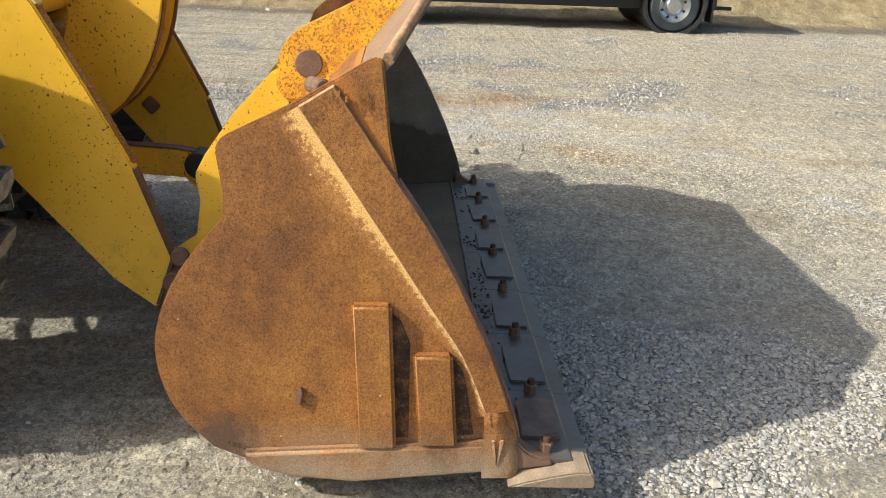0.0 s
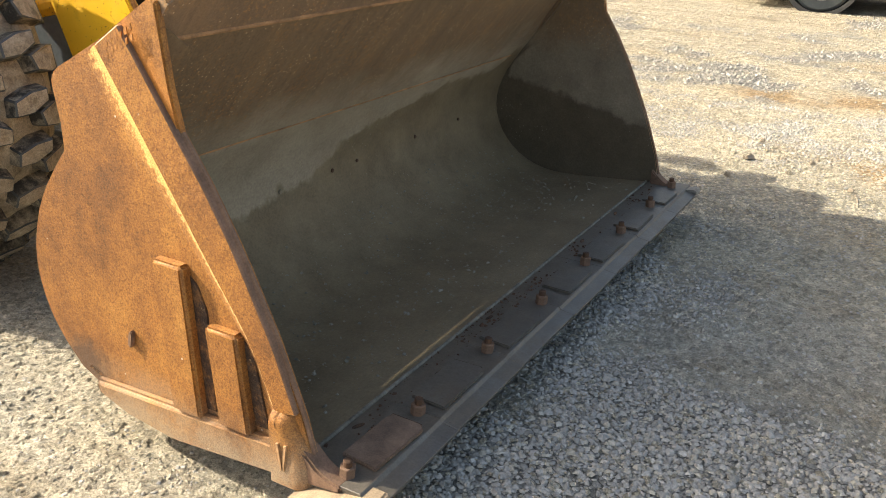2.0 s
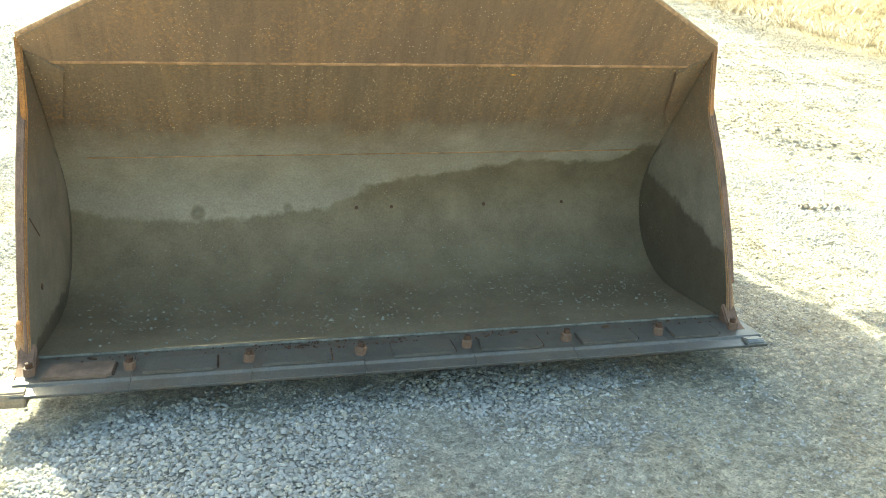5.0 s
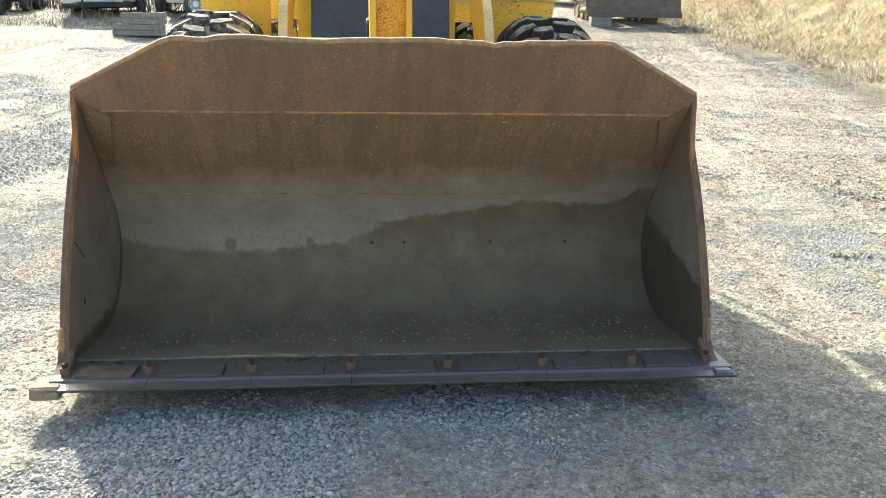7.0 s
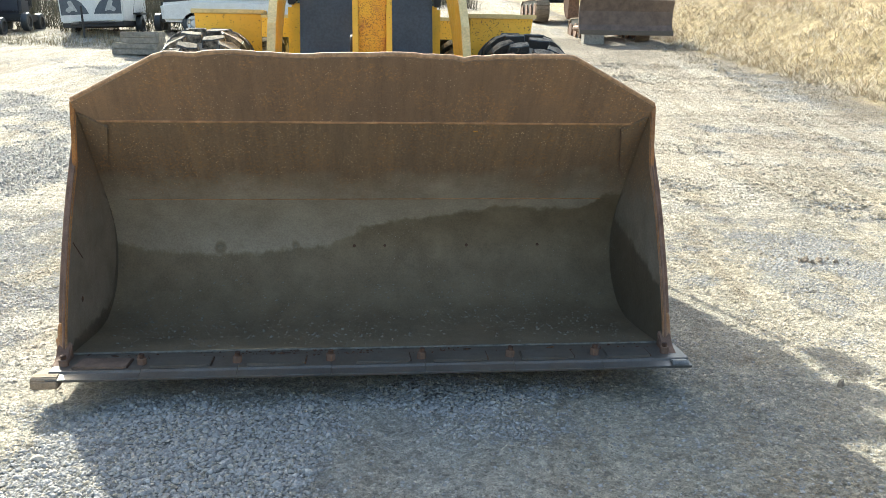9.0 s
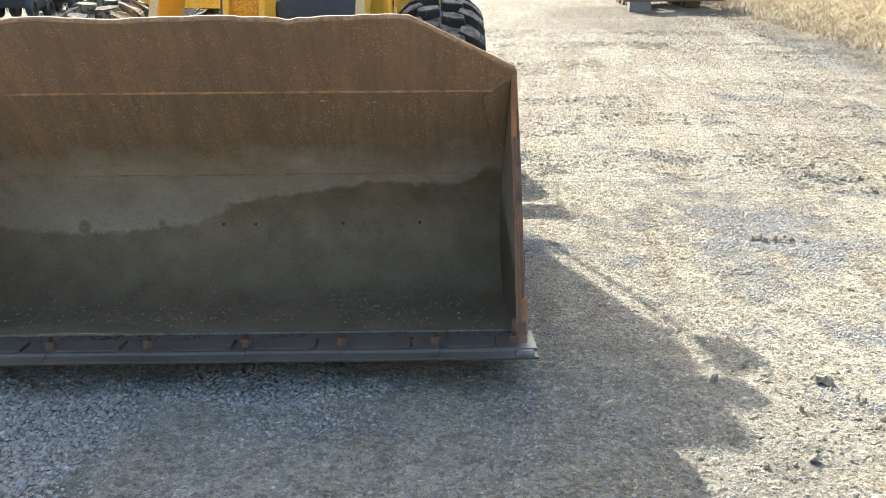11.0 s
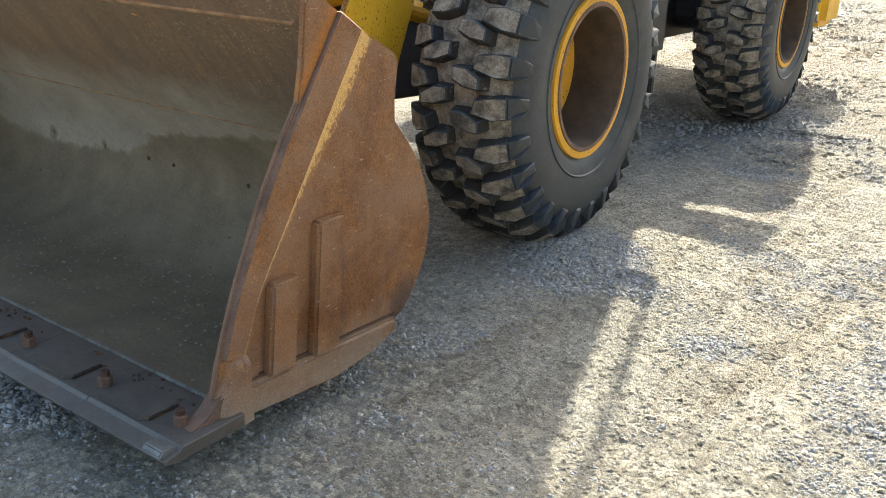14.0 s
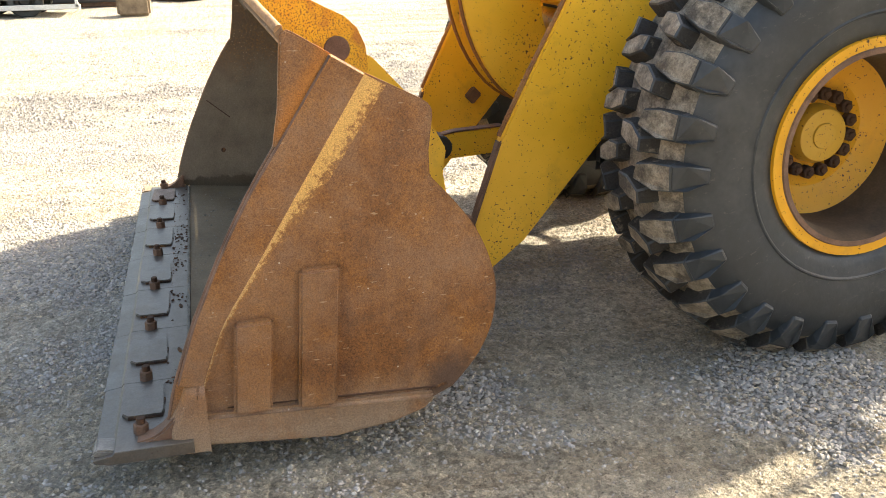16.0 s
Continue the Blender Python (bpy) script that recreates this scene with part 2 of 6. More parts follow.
def bucket_inside(name="bucket_inside", ends=False):
    """Inside of the bucket: damp dark mud below a wavering tide line, dry grey silt above it, rusty brown plate on top."""
    m = Mat(name, 0.62, 0.0, "World")
    x, y, z = m.axis(0), m.axis(1), m.axis(2)
    along = m.math("MULTIPLY_ADD", x, 1 / 2.8, 0.5)
    line = m.ramp(along, [(0.0, 0.46), (0.10, 0.40), (0.24, 0.385), (0.42, 0.43), (0.49, 0.53), (0.60, 0.585), (0.72, 0.645), (0.86, 0.64), (0.905, 0.65), (0.93, 0.72), (1.0, 0.74)])
    wob = m.math("MULTIPLY_ADD", m.noise(9, 4), 0.10, -0.05)
    wob = m.math("ADD", wob, m.math("MULTIPLY_ADD", m.noise(26, 3, 0.6, (1, 1, 0.3)), 0.04, -0.02))
    level = m.math("ADD", m.math("SUBTRACT", z, line), wob)
    wet = m.ramp(m.math("MULTIPLY_ADD", level, 1.0, 0.5), [(0.492, 1.0), (0.512, 0.0)])
    if not ends:
        # damp spread round the two largest plugs
        for cx, cz, rad in ((-0.80, 0.418, 0.034), (-0.408, 0.427, 0.024), (0.02, 0.50, 0.016)):
            dx, dz = m.math("SUBTRACT", x, cx), m.math("MULTIPLY", m.math("SUBTRACT", z, cz), 0.8)
            d = m.math("SQRT", m.math("ADD", m.math("MULTIPLY", dx, dx), m.math("MULTIPLY", dz, dz)))
            spot = m.ramp(m.math("ADD", d, m.math("MULTIPLY", wob, 0.35)), [(rad * 0.55, 0.85), (rad * 1.1, 0.0)])
            wet = m.math("MAXIMUM", wet, m.math("MULTIPLY", spot, m.ramp(y, [(0.85, 0.0), (0.95, 1.0)])))
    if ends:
        # end plates: darker ring along the joint, darker pool, sloping tide line
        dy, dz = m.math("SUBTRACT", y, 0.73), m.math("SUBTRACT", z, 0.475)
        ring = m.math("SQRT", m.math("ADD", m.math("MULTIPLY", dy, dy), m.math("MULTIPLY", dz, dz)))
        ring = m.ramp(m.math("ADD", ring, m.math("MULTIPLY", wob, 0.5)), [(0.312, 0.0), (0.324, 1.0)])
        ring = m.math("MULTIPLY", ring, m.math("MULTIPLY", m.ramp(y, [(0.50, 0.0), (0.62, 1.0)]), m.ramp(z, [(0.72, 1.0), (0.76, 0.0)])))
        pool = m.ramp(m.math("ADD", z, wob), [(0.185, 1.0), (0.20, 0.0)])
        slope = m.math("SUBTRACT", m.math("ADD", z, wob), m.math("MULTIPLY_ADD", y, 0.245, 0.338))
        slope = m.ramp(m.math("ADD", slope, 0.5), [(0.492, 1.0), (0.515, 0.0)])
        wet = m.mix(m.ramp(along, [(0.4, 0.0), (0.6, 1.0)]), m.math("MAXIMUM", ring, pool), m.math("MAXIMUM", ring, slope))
    high = m.ramp(m.math("ADD", z, m.math("MULTIPLY_ADD", m.noise(5, 4), 0.3, -0.15)), [(0.70, 0.0), (0.88, 1.0)])
    # ends: duller mud, darkened further for the end plates' deep shade
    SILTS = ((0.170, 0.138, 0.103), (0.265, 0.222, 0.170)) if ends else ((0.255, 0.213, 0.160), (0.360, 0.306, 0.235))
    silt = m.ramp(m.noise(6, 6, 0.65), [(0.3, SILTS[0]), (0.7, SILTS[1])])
    rusty = m.ramp(m.noise(11, 6, 0.7, (1, 0.16, 0.16)), [(0.3, (0.166, 0.118, 0.079)), (0.55, (0.202, 0.140, 0.089)), (0.8, (0.250, 0.161, 0.089))])
    rusty = m.mix(0.6, rusty, m.ramp(m.noise(46, 5, 0.7, (1, 0.06, 0.06)), [(0.34, 0.82), (0.62, 1.10)]), "MULTIPLY")
    dry = m.mix(high, silt, rusty)
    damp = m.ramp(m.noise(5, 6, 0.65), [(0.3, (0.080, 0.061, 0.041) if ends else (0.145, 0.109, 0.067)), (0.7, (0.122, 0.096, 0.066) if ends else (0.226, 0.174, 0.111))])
    c = m.mix(wet, dry, damp)
    grit = m.math("MULTIPLY", m.ramp(m.cells(55), [(0.10, 1.0), (0.14, 0.0)]), m.ramp(m.noise(4, 3), [(0.53, 0.0), (0.62, 0.8)]))
    c = m.mix(grit, c, (0.34, 0.31, 0.26))
    fleck = m.math("MULTIPLY", m.ramp(m.cells(70), [(0.15, 1.0), (0.20, 0.0)]), m.math("MULTIPLY", m.ramp(m.noise(7, 3), [(0.45, 0.0), (0.53, 0.9)]), high))
    c = m.mix(fleck, c, (0.60, 0.44, 0.27))
    blush = m.math("MULTIPLY", m.ramp(m.noise(75, 4, 0.8), [(0.53, 0.0), (0.60, 0.75)]), m.math("MULTIPLY", m.ramp(m.noise(4, 4, 0.7), [(0.40, 0.0), (0.58, 1.0)]), high))
    c = m.mix(blush, c, (0.33, 0.175, 0.070))
    fine = m.ramp(m.noise(110, 3, 0.8), [(0.35, 0.65), (0.65, 1.0)])
    m.colour(m.mix(0.7, c, fine, "MULTIPLY"))
    m.put(m.b.inputs["Specular IOR Level"], 0.3)
    m.rough(m.mix(wet, (0.85, 0.85, 0.85), (0.7, 0.7, 0.7))).bump(m.noise(60, 5, 0.7), 0.3, 0.006).bump(m.noise(5, 4), 0.25, 0.03)
    return m.m


def worn_steel():
    """Cutting edge: scoured brownish-grey steel with scratches along the digging direction, thin mud and a little rust."""
    m = Mat("worn_steel", 0.3, 0.9, "World")
    c = m.ramp(m.noise(5, 5, 0.65), [(0.3, (0.108, 0.106, 0.104)), (0.7, (0.180, 0.176, 0.172))])
    c = m.mix(0.45, c, m.ramp(m.noise(34, 5, 0.7, (5, 1, 1)), [(0.3, 0.55), (0.65, 1.15)]), "MULTIPLY")
    mud = m.ramp(m.noise(4.2, 7, 0.8), [(0.36, 0.0), (0.58, 0.85)])
    behind = m.ramp(m.math("ADD", m.axis(1), m.math("MULTIPLY_ADD", m.noise(30, 4, 0.7), 0.05, -0.025)), [(0.015, 0.0), (0.045, 0.55), (0.110, 0.5), (0.180, 0.55), (0.205, 0.9)])
    mud = m.math("MAXIMUM", mud, behind)
    c = m.mix(mud, c, m.ramp(m.noise(22, 6, 0.75), [(0.3, (0.068, 0.053, 0.040)), (0.7, (0.128, 0.104, 0.080))]))
    pit = m.ramp(m.cells(60), [(0.10, 0.75), (0.15, 0.0)])
    c = m.mix(m.math("MULTIPLY", pit, m.ramp(m.noise(8, 3), [(0.5, 0.0), (0.58, 1.0)])), c, (0.06, 0.035, 0.024))
    m.colour(m.mix(0.5, c, m.ramp(m.noise(150, 3, 0.8), [(0.35, 0.6), (0.65, 1.1)]), "MULTIPLY"))
    m.put(m.b.inputs["Metallic"], m.ramp(mud, [(0.1, 0.65), (0.8, 0.05)]))
    m.rough(m.mix(mud, m.ramp(m.noise(40, 4, 0.7, (8, 1, 1)), [(0.3, 0.28), (0.7, 0.42)]), (0.46, 0.46, 0.46)))
    m.bump(m.noise(45, 4, 0.7, (6, 1, 1)), 0.12, 0.003).bump(m.noise(9, 4), 0.12, 0.010)
    return m.m


def gravel_ground():
    """Crushed-stone yard: trodden tan and grey fines with small bedded stones, sheets of loose grey stone, brown tracks; leaf litter under the bank."""
    m = Mat("gravel_ground", 0.92, 0.0, "World")

    def layer(name):
        at = m.t.nodes.new("ShaderNodeAttribute")
        at.attribute_name = name
        return at.outputs["Fac"]

    def tone(scale):
        sep = m.t.nodes.new("ShaderNodeSeparateColor")
        m.t.links.new(m.cells(scale, "F1", 1), sep.inputs[0])
        return sep.outputs[0]

    # trodden fines
    patch = m.noise(0.62, 6, 0.62, (0.7, 1.3, 1))
    lane = m.noise(1.1, 6, 0.62, (1.0, 0.24, 1), -9)
    mid = m.noise(6, 7, 0.72)
    tan = m.ramp(mid, [(0.28, (0.365, 0.300, 0.212)), (0.5, (0.490, 0.420, 0.310)), (0.72, (0.590, 0.524, 0.408))])
    grey = m.ramp(mid, [(0.28, (0.325, 0.313, 0.288)), (0.5, (0.440, 0.426, 0.398)), (0.72, (0.535, 0.522, 0.490))])
    f = m.ramp(m.math("ADD", m.math("MULTIPLY", patch, 0.4), m.math("MULTIPLY", lane, 0.6)), [(0.38, 0.0), (0.56, 0.55)])
    near = m.math("MULTIPLY", m.ramp(m.math("MULTIPLY", m.axis(0), 0.1), [(0.02, 0.0), (0.08, 1.0)]), m.ramp(m.math("MULTIPLY", m.axis(1), 0.1), [(0.30, 1.0), (0.45, 0.0)]))
    c = m.mix(m.math("MULTIPLY", f, m.math("MULTIPLY_ADD", near, -0.65, 1.0)), tan, grey)
    earth = m.math("MULTIPLY", m.ramp(m.math("MULTIPLY", m.axis(1), 0.1), [(0.32, 0.0), (0.75, 1.0)]), m.ramp(m.math("MULTIPLY_ADD", m.axis(0), 0.1, 0.5), [(0.4, 0.25), (0.62, 1.0)]))
    c = m.mix(m.math("MULTIPLY", earth, m.ramp(m.noise(1.6, 6, 0.7, (1.2, 0.3, 1), -10), [(0.34, 0.25), (0.58, 0.9)])), c, m.ramp(mid, [(0.3, (0.235, 0.190, 0.142)), (0.7, (0.44, 0.372, 0.290))]))
    brown = m.ramp(m.noise(0.8, 6, 0.65, (1.2, 0.35, 1), -9), [(0.56, 0.0), (0.70, 0.6)])
    c = m.mix(brown, c, (0.32, 0.232, 0.132))
    # brown silt; the layer also carries painted shade on the loader's shadowed ground
    silt = layer("silt")
    c = m.mix(silt, c, m.ramp(m.noise(4, 6, 0.7), [(0.3, (0.215, 0.196, 0.160)), (0.7, (0.320, 0.294, 0.246))]))
    stain = layer("stain")
    c = m.mix(stain, c, (0.33, 0.215, 0.110))
    track = m.noise(2.6, 6, 0.72, (1.0, 0.10, 1), -9)
    ruts = m.math("MULTIPLY", m.ramp(track, [(0.50, 0.0), (0.60, 0.75)]), m.ramp(m.axis(1), [(0.0, 0.0), (1.0, 1.0)]))
    c = m.mix(ruts, c, (0.29, 0.237, 0.168))
    grain = m.noise(150, 4, 0.8)
    c = m.mix(0.8, c, m.ramp(grain, [(0.33, 0.40), (0.50, 1.0), (0.66, 1.35)]), "MULTIPLY")
    c = m.mix(0.7, c, m.ramp(tone(66), [(0.0, 0.55), (0.5, 1.0), (1.0, 1.35)]), "MULTIPLY")
    c = m.mix(0.6, c, m.ramp(tone(25), [(0.0, 0.70), (0.5, 1.0), (1.0, 1.25)]), "MULTIPLY")
    c = m.mix(0.75, c, m.ramp(m.noise(34, 6, 0.8), [(0.35, 0.58), (0.46, 1.0), (0.66, 1.2)]), "MULTIPLY")
    # stones bedded in the fines, here and there, and small dark pits
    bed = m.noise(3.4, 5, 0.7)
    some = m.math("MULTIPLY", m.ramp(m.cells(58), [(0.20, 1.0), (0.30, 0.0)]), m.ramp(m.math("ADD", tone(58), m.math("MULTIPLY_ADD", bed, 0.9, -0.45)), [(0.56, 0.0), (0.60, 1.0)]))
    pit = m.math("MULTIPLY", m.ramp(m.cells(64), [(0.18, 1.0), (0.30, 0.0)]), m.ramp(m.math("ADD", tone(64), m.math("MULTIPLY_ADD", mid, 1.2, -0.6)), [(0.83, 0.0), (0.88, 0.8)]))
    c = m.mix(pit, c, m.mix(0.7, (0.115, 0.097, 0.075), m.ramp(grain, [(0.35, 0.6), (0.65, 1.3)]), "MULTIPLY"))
    c = m.mix(m.math("MULTIPLY", some, 0.7), c, m.ramp(tone(58), [(0.55, (0.34, 0.325, 0.295)), (0.8, (0.47, 0.455, 0.425)), (1.0, (0.62, 0.605, 0.575))]))
    # sheets of loose crushed stone, the shade between the stones painted dark
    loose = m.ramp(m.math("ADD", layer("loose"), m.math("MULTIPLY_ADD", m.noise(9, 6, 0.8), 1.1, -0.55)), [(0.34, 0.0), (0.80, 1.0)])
    gap_shade = m.ramp(m.cells(44, "DISTANCE_TO_EDGE"), [(0.0, 1.0), (0.11, 0.0)])
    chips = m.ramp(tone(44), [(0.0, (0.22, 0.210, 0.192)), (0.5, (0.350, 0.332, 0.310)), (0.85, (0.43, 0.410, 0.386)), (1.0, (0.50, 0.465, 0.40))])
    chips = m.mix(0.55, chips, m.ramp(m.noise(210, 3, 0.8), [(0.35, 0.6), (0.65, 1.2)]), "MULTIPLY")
    chips = m.mix(m.math("MULTIPLY", gap_shade, 0.9), chips, (0.075, 0.068, 0.060))
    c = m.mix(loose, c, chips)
    soil = m.ramp(m.noise(3.0, 6, 0.7), [(0.3, (0.20, 0.145, 0.075)), (0.55, (0.42, 0.325, 0.18)), (0.72, (0.58, 0.47, 0.28))])
    litter = m.ramp(m.noise(11, 7, 0.8), [(0.32, (0.075, 0.060, 0.046)), (0.52, (0.185, 0.150, 0.112)), (0.70, (0.33, 0.265, 0.18))])
    bank = layer("bank")
    c = m.mix(m.ramp(bank, [(0.0, 0.0), (0.35, 0.9)]), c, litter)
    c = m.mix(m.ramp(bank, [(0.55, 0.0), (0.9, 1.0)]), c, soil)
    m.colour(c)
    # relief: stones, grain, then lumps and old wheel marks farther off
    rise = m.math("ADD", m.math("MULTIPLY", loose, m.math("SUBTRACT", 1.0, m.cells(44))), m.math("MULTIPLY", some, 0.6))
    m.bump(m.math("SUBTRACT", rise, m.math("MULTIPLY", pit, 0.7)), 0.55, 0.014)
    m.bump(m.noise(70, 5, 0.8), 0.6, 0.011).bump(m.noise(18, 8, 0.82), 0.9, 0.040)
    reach = m.math("SQRT", m.math("ADD", m.math("MULTIPLY", m.axis(0), m.axis(0)), m.math("MULTIPLY", m.axis(1), m.axis(1))))
    away = m.ramp(m.math("MULTIPLY", reach, 0.1), [(0.30, 0.0), (0.55, 1.0)])
    clods = m.math("MULTIPLY", m.math("ADD", m.noise(7, 6, 0.75), m.noise(4.5, 6, 0.7, (0.3, 1.6, 1))), away)
    m.bump(clods, 0.9, 0.13).bump(m.math("MULTIPLY", track, away), 0.7, -0.10)
    return m.m


def stone_mat():
    m = Mat("crushed_stone", 0.88, 0.0, "World")
    c = m.ramp(m.island(), [(0.0, (0.225, 0.213, 0.198)), (0.3, (0.310, 0.294, 0.278)), (0.70, (0.365, 0.347, 0.330)), (0.90, (0.40, 0.358, 0.295)), (1.0, (0.48, 0.458, 0.435))])
    m.colour(m.mix(0.6, c, m.ramp(m.noise(160, 3), [(0.3, 0.6), (0.65, 1.15)]), "MULTIPLY")).bump(m.noise(120, 3), 0.3, 0.003)
    return m.m


def straw_mat(name, lo, hi):
    m = Mat(name, 0.85, 0.0, "World")
    m.colour(m.mix(0.5, m.ramp(m.island(), [(0.0, lo), (1.0, hi)]), m.ramp(m.noise(0.7, 4), [(0.3, 0.55), (0.7, 1.15)]), "MULTIPLY"))
    return m.m


def dusty_rubber(name="dusty_rubber", lo=0.32, bare=(0.105, 0.090, 0.073), lean=-0.05):
    """Tread faces: rubber under a cake of pale dried mud, worn through in places."""
    m = Mat(name, 0.95)
    where = m.t.nodes.new("ShaderNodeNewGeometry").outputs["Position"]
    apart = m.t.nodes.new("ShaderNodeSeparateXYZ")
    m.t.links.new(where, apart.inputs[0])
    more = m.math("MULTIPLY_ADD", apart.outputs[0], lean, 0.0)
    f = m.ramp(m.math("ADD", m.noise(14, 6, 0.7), more), [(lo, 0.0), (lo + 0.2, 1.0)])
    mud = m.ramp(m.noise(30, 5, 0.7), [(0.3, (0.27, 0.222, 0.165)), (0.7, (0.46, 0.405, 0.325))])
    m.colour(m.mix(0.8, m.mix(f, bare, mud), m.ramp(m.noise(150, 4, 0.8), [(0.34, 0.5), (0.62, 1.15)]), "MULTIPLY")).bump(m.noise(60, 5, 0.8), 0.9, 0.012)
    return m.m


def tyre_rubber():
    m = Mat("tyre_rubber", 0.48)
    c = m.ramp(m.noise(5, 6, 0.7), [(0.3, (0.015, 0.020, 0.025)), (0.7, (0.034, 0.043, 0.053))])
    scuff = m.ramp(m.noise(24, 6, 0.75, (1, 1, 2.5)), [(0.60, 0.0), (0.74, 0.42)])
    c = m.mix(scuff, c, (0.20, 0.195, 0.185))
    dry = m.ramp(m.noise(2.5, 5, 0.7), [(0.48, 0.0), (0.75, 0.35)])
    m.colour(m.mix(dry, c, (0.125, 0.118, 0.105))).bump(m.noise(50, 4), 0.25, 0.004)
    return m.m


def glass_mat():
    m = Mat("window_glass", 0.06)
    m.b.inputs["Transmission Weight"].default_value = 0.85
    return m.colour((0.55, 0.62, 0.66)).m


RUST, RUSTL, YEL, SPECK = rust_plate(), rust_light(), yellow_paint(), speckled_bracket()
INSIDE, INEND_SHADED, STEEL, GROUND, STONE = bucket_inside(), bucket_inside("bucket_inside_end_shaded", True), worn_steel(), gravel_ground(), stone_mat()
DUSTY, MUDDY, RUBBER, GLASS = dusty_rubber(), dusty_rubber("muddy_rubber", 0.50, (0.040, 0.037, 0.034), -0.07), tyre_rubber(), glass_mat()
GUARD, BARREL = guard_rust(), plain("dirty_barrel", (0.085, 0.055, 0.033), 0.85, 0.0, 0.4, 9, 0.3)
RUSTO, SILT = plain("orange_rust", (0.36, 0.20, 0.10), 0.8, 0.0, 0.45, 18, 0.5), plain("dry_silt", (0.20, 0.165, 0.12), 0.9, 0.0, 0.4, 20, 0.4)
CLOD = plain("brown_clod", (0.30, 0.245, 0.188), 0.95, 0.0, 0.4, 30, 0.8)
SEAM = plain("seam_grit", (0.168, 0.152, 0.126), 0.92, 0.0, 0.5, 34, 0.8)
GRIT = plain("pale_grit", (0.21, 0.188, 0.152), 0.9, 0.0, 0.4, 30, 0.3)
CRUST = dark_crust()
PALE_RUST = plain("pale_rust", (0.40, 0.235, 0.125), 0.7, 0.1, 0.4, 40, 0.5)
RUSTD = plain("dark_rust", (0.085, 0.042, 0.024), 0.85, 0.1, 0.4, 30, 0.5)
RUSTM = plain("brown_rust", (0.185, 0.108, 0.073), 0.8, 0.1, 0.35, 14, 0.4)
SCRAPED = plain("scraped_steel", (0.21, 0.203, 0.195), 0.42, 0.35, 0.35, 12, 0.3)
OLDRED = plain("red_brown_steel", (0.165, 0.110, 0.082), 0.6, 0.2, 0.45, 14, 0.4)
BLACK = plain("black_steel", (0.022, 0.022, 0.024), 0.55, 0.0, 0.3, 8)
SLATE = plain("slate_panel", (0.085, 0.100, 0.120), 0.5, 0.0, 0.2, 4)
CREAM = plain("pale_yellow", (0.70, 0.56, 0.26), 0.5, 0.0, 0.15, 6)
MUDPAINT = plain("dusty_sole", (0.26, 0.195, 0.135), 0.9, 0.0, 0.3, 12, 0.4)
WHITE = plain("white_paint", (0.74, 0.74, 0.72), 0.4, 0.0, 0.08, 5)
SILVER = plain("silver_trim", (0.55, 0.56, 0.58), 0.3, 0.85, 0.12, 6)
NAVY = plain("dark_blue_paint", (0.030, 0.036, 0.055), 0.3, 0.0, 0.2, 4)
TIMBER = plain("grey_timber", (0.27, 0.25, 0.215), 0.9, 0.0, 0.35, 12, 0.4)
STRAW = straw_mat("straw", (0.42, 0.345, 0.24), (0.68, 0.595, 0.455))
WEED = straw_mat("dull_weeds", (0.22, 0.18, 0.11), (0.48, 0.40, 0.26))
LEAF = straw_mat("bare_brush", (0.050, 0.045, 0.028), (0.12, 0.105, 0.065))


# ---- mesh helpers ----
def whole(o):
    return whole(o.parent) @ o.matrix_parent_inverse @ o.matrix_basis if o.parent else o.matrix_basis.copy()


def thing(name, at, label, category, group="", kind=""):
    ob = new(name)
    ob.location = at
    ob.matrix_basis = Matrix.Translation(at)
    ob.empty_display_size = 0.1
    return tagged(ob, label, category, group, kind)


def mesh(bm, mats, smooth=None):
    me = bpy.data.meshes.new("mesh")
    bmesh.ops.recalc_face_normals(bm, faces=bm.faces)
    bm.to_mesh(me)
    bm.free()
    for k in mats if isinstance(mats, (list, tuple)) else [mats]:
        me.materials.append(k)
    if smooth:
        me.shade_smooth()
        me.set_sharp_from_angle(angle=radians(smooth))
    return me


def part(name, bm, mats, parent, label="", m=None, smooth=None):
    me = mesh(bm, mats, smooth) if isinstance(bm, bmesh.types.BMesh) else bm
    ob = new(name, me)
    ob.matrix_basis = m.copy() if m else Matrix()
    if parent:
        ob.parent = parent
        ob.matrix_parent_inverse = whole(parent).inverted()
    if label:
        ob["label"] = label
    return ob


def bev(bm, w, seg=2, angle=25):
    bm.normal_update()
    es = [e for e in bm.edges if len(e.link_faces) == 2 and e.calc_face_angle(0) > radians(angle)]
    bmesh.ops.bevel(bm, geom=es, offset=w, segments=seg, affect="EDGES", clamp_overlap=True)
    return bm


def box(x0, x1, y0, y1, z0, z1, w=0.0, bm=None, seg=2):
    own = bmesh.new()
    bmesh.ops.create_cube(own, size=1, matrix=Matrix.LocRotScale(((x0 + x1) / 2, (y0 + y1) / 2, (z0 + z1) / 2), None, (abs(x1 - x0), abs(y1 - y0), abs(z1 - z0))))
    if w:
        bev(own, w, seg)
    return join(bm, own)


def join(bm, own):
    if bm is None:
        return own
    me = bpy.data.meshes.new("tmp")
    own.to_mesh(me)
    own.free()
    bm.from_mesh(me)
    bpy.data.meshes.remove(me)
    return bm


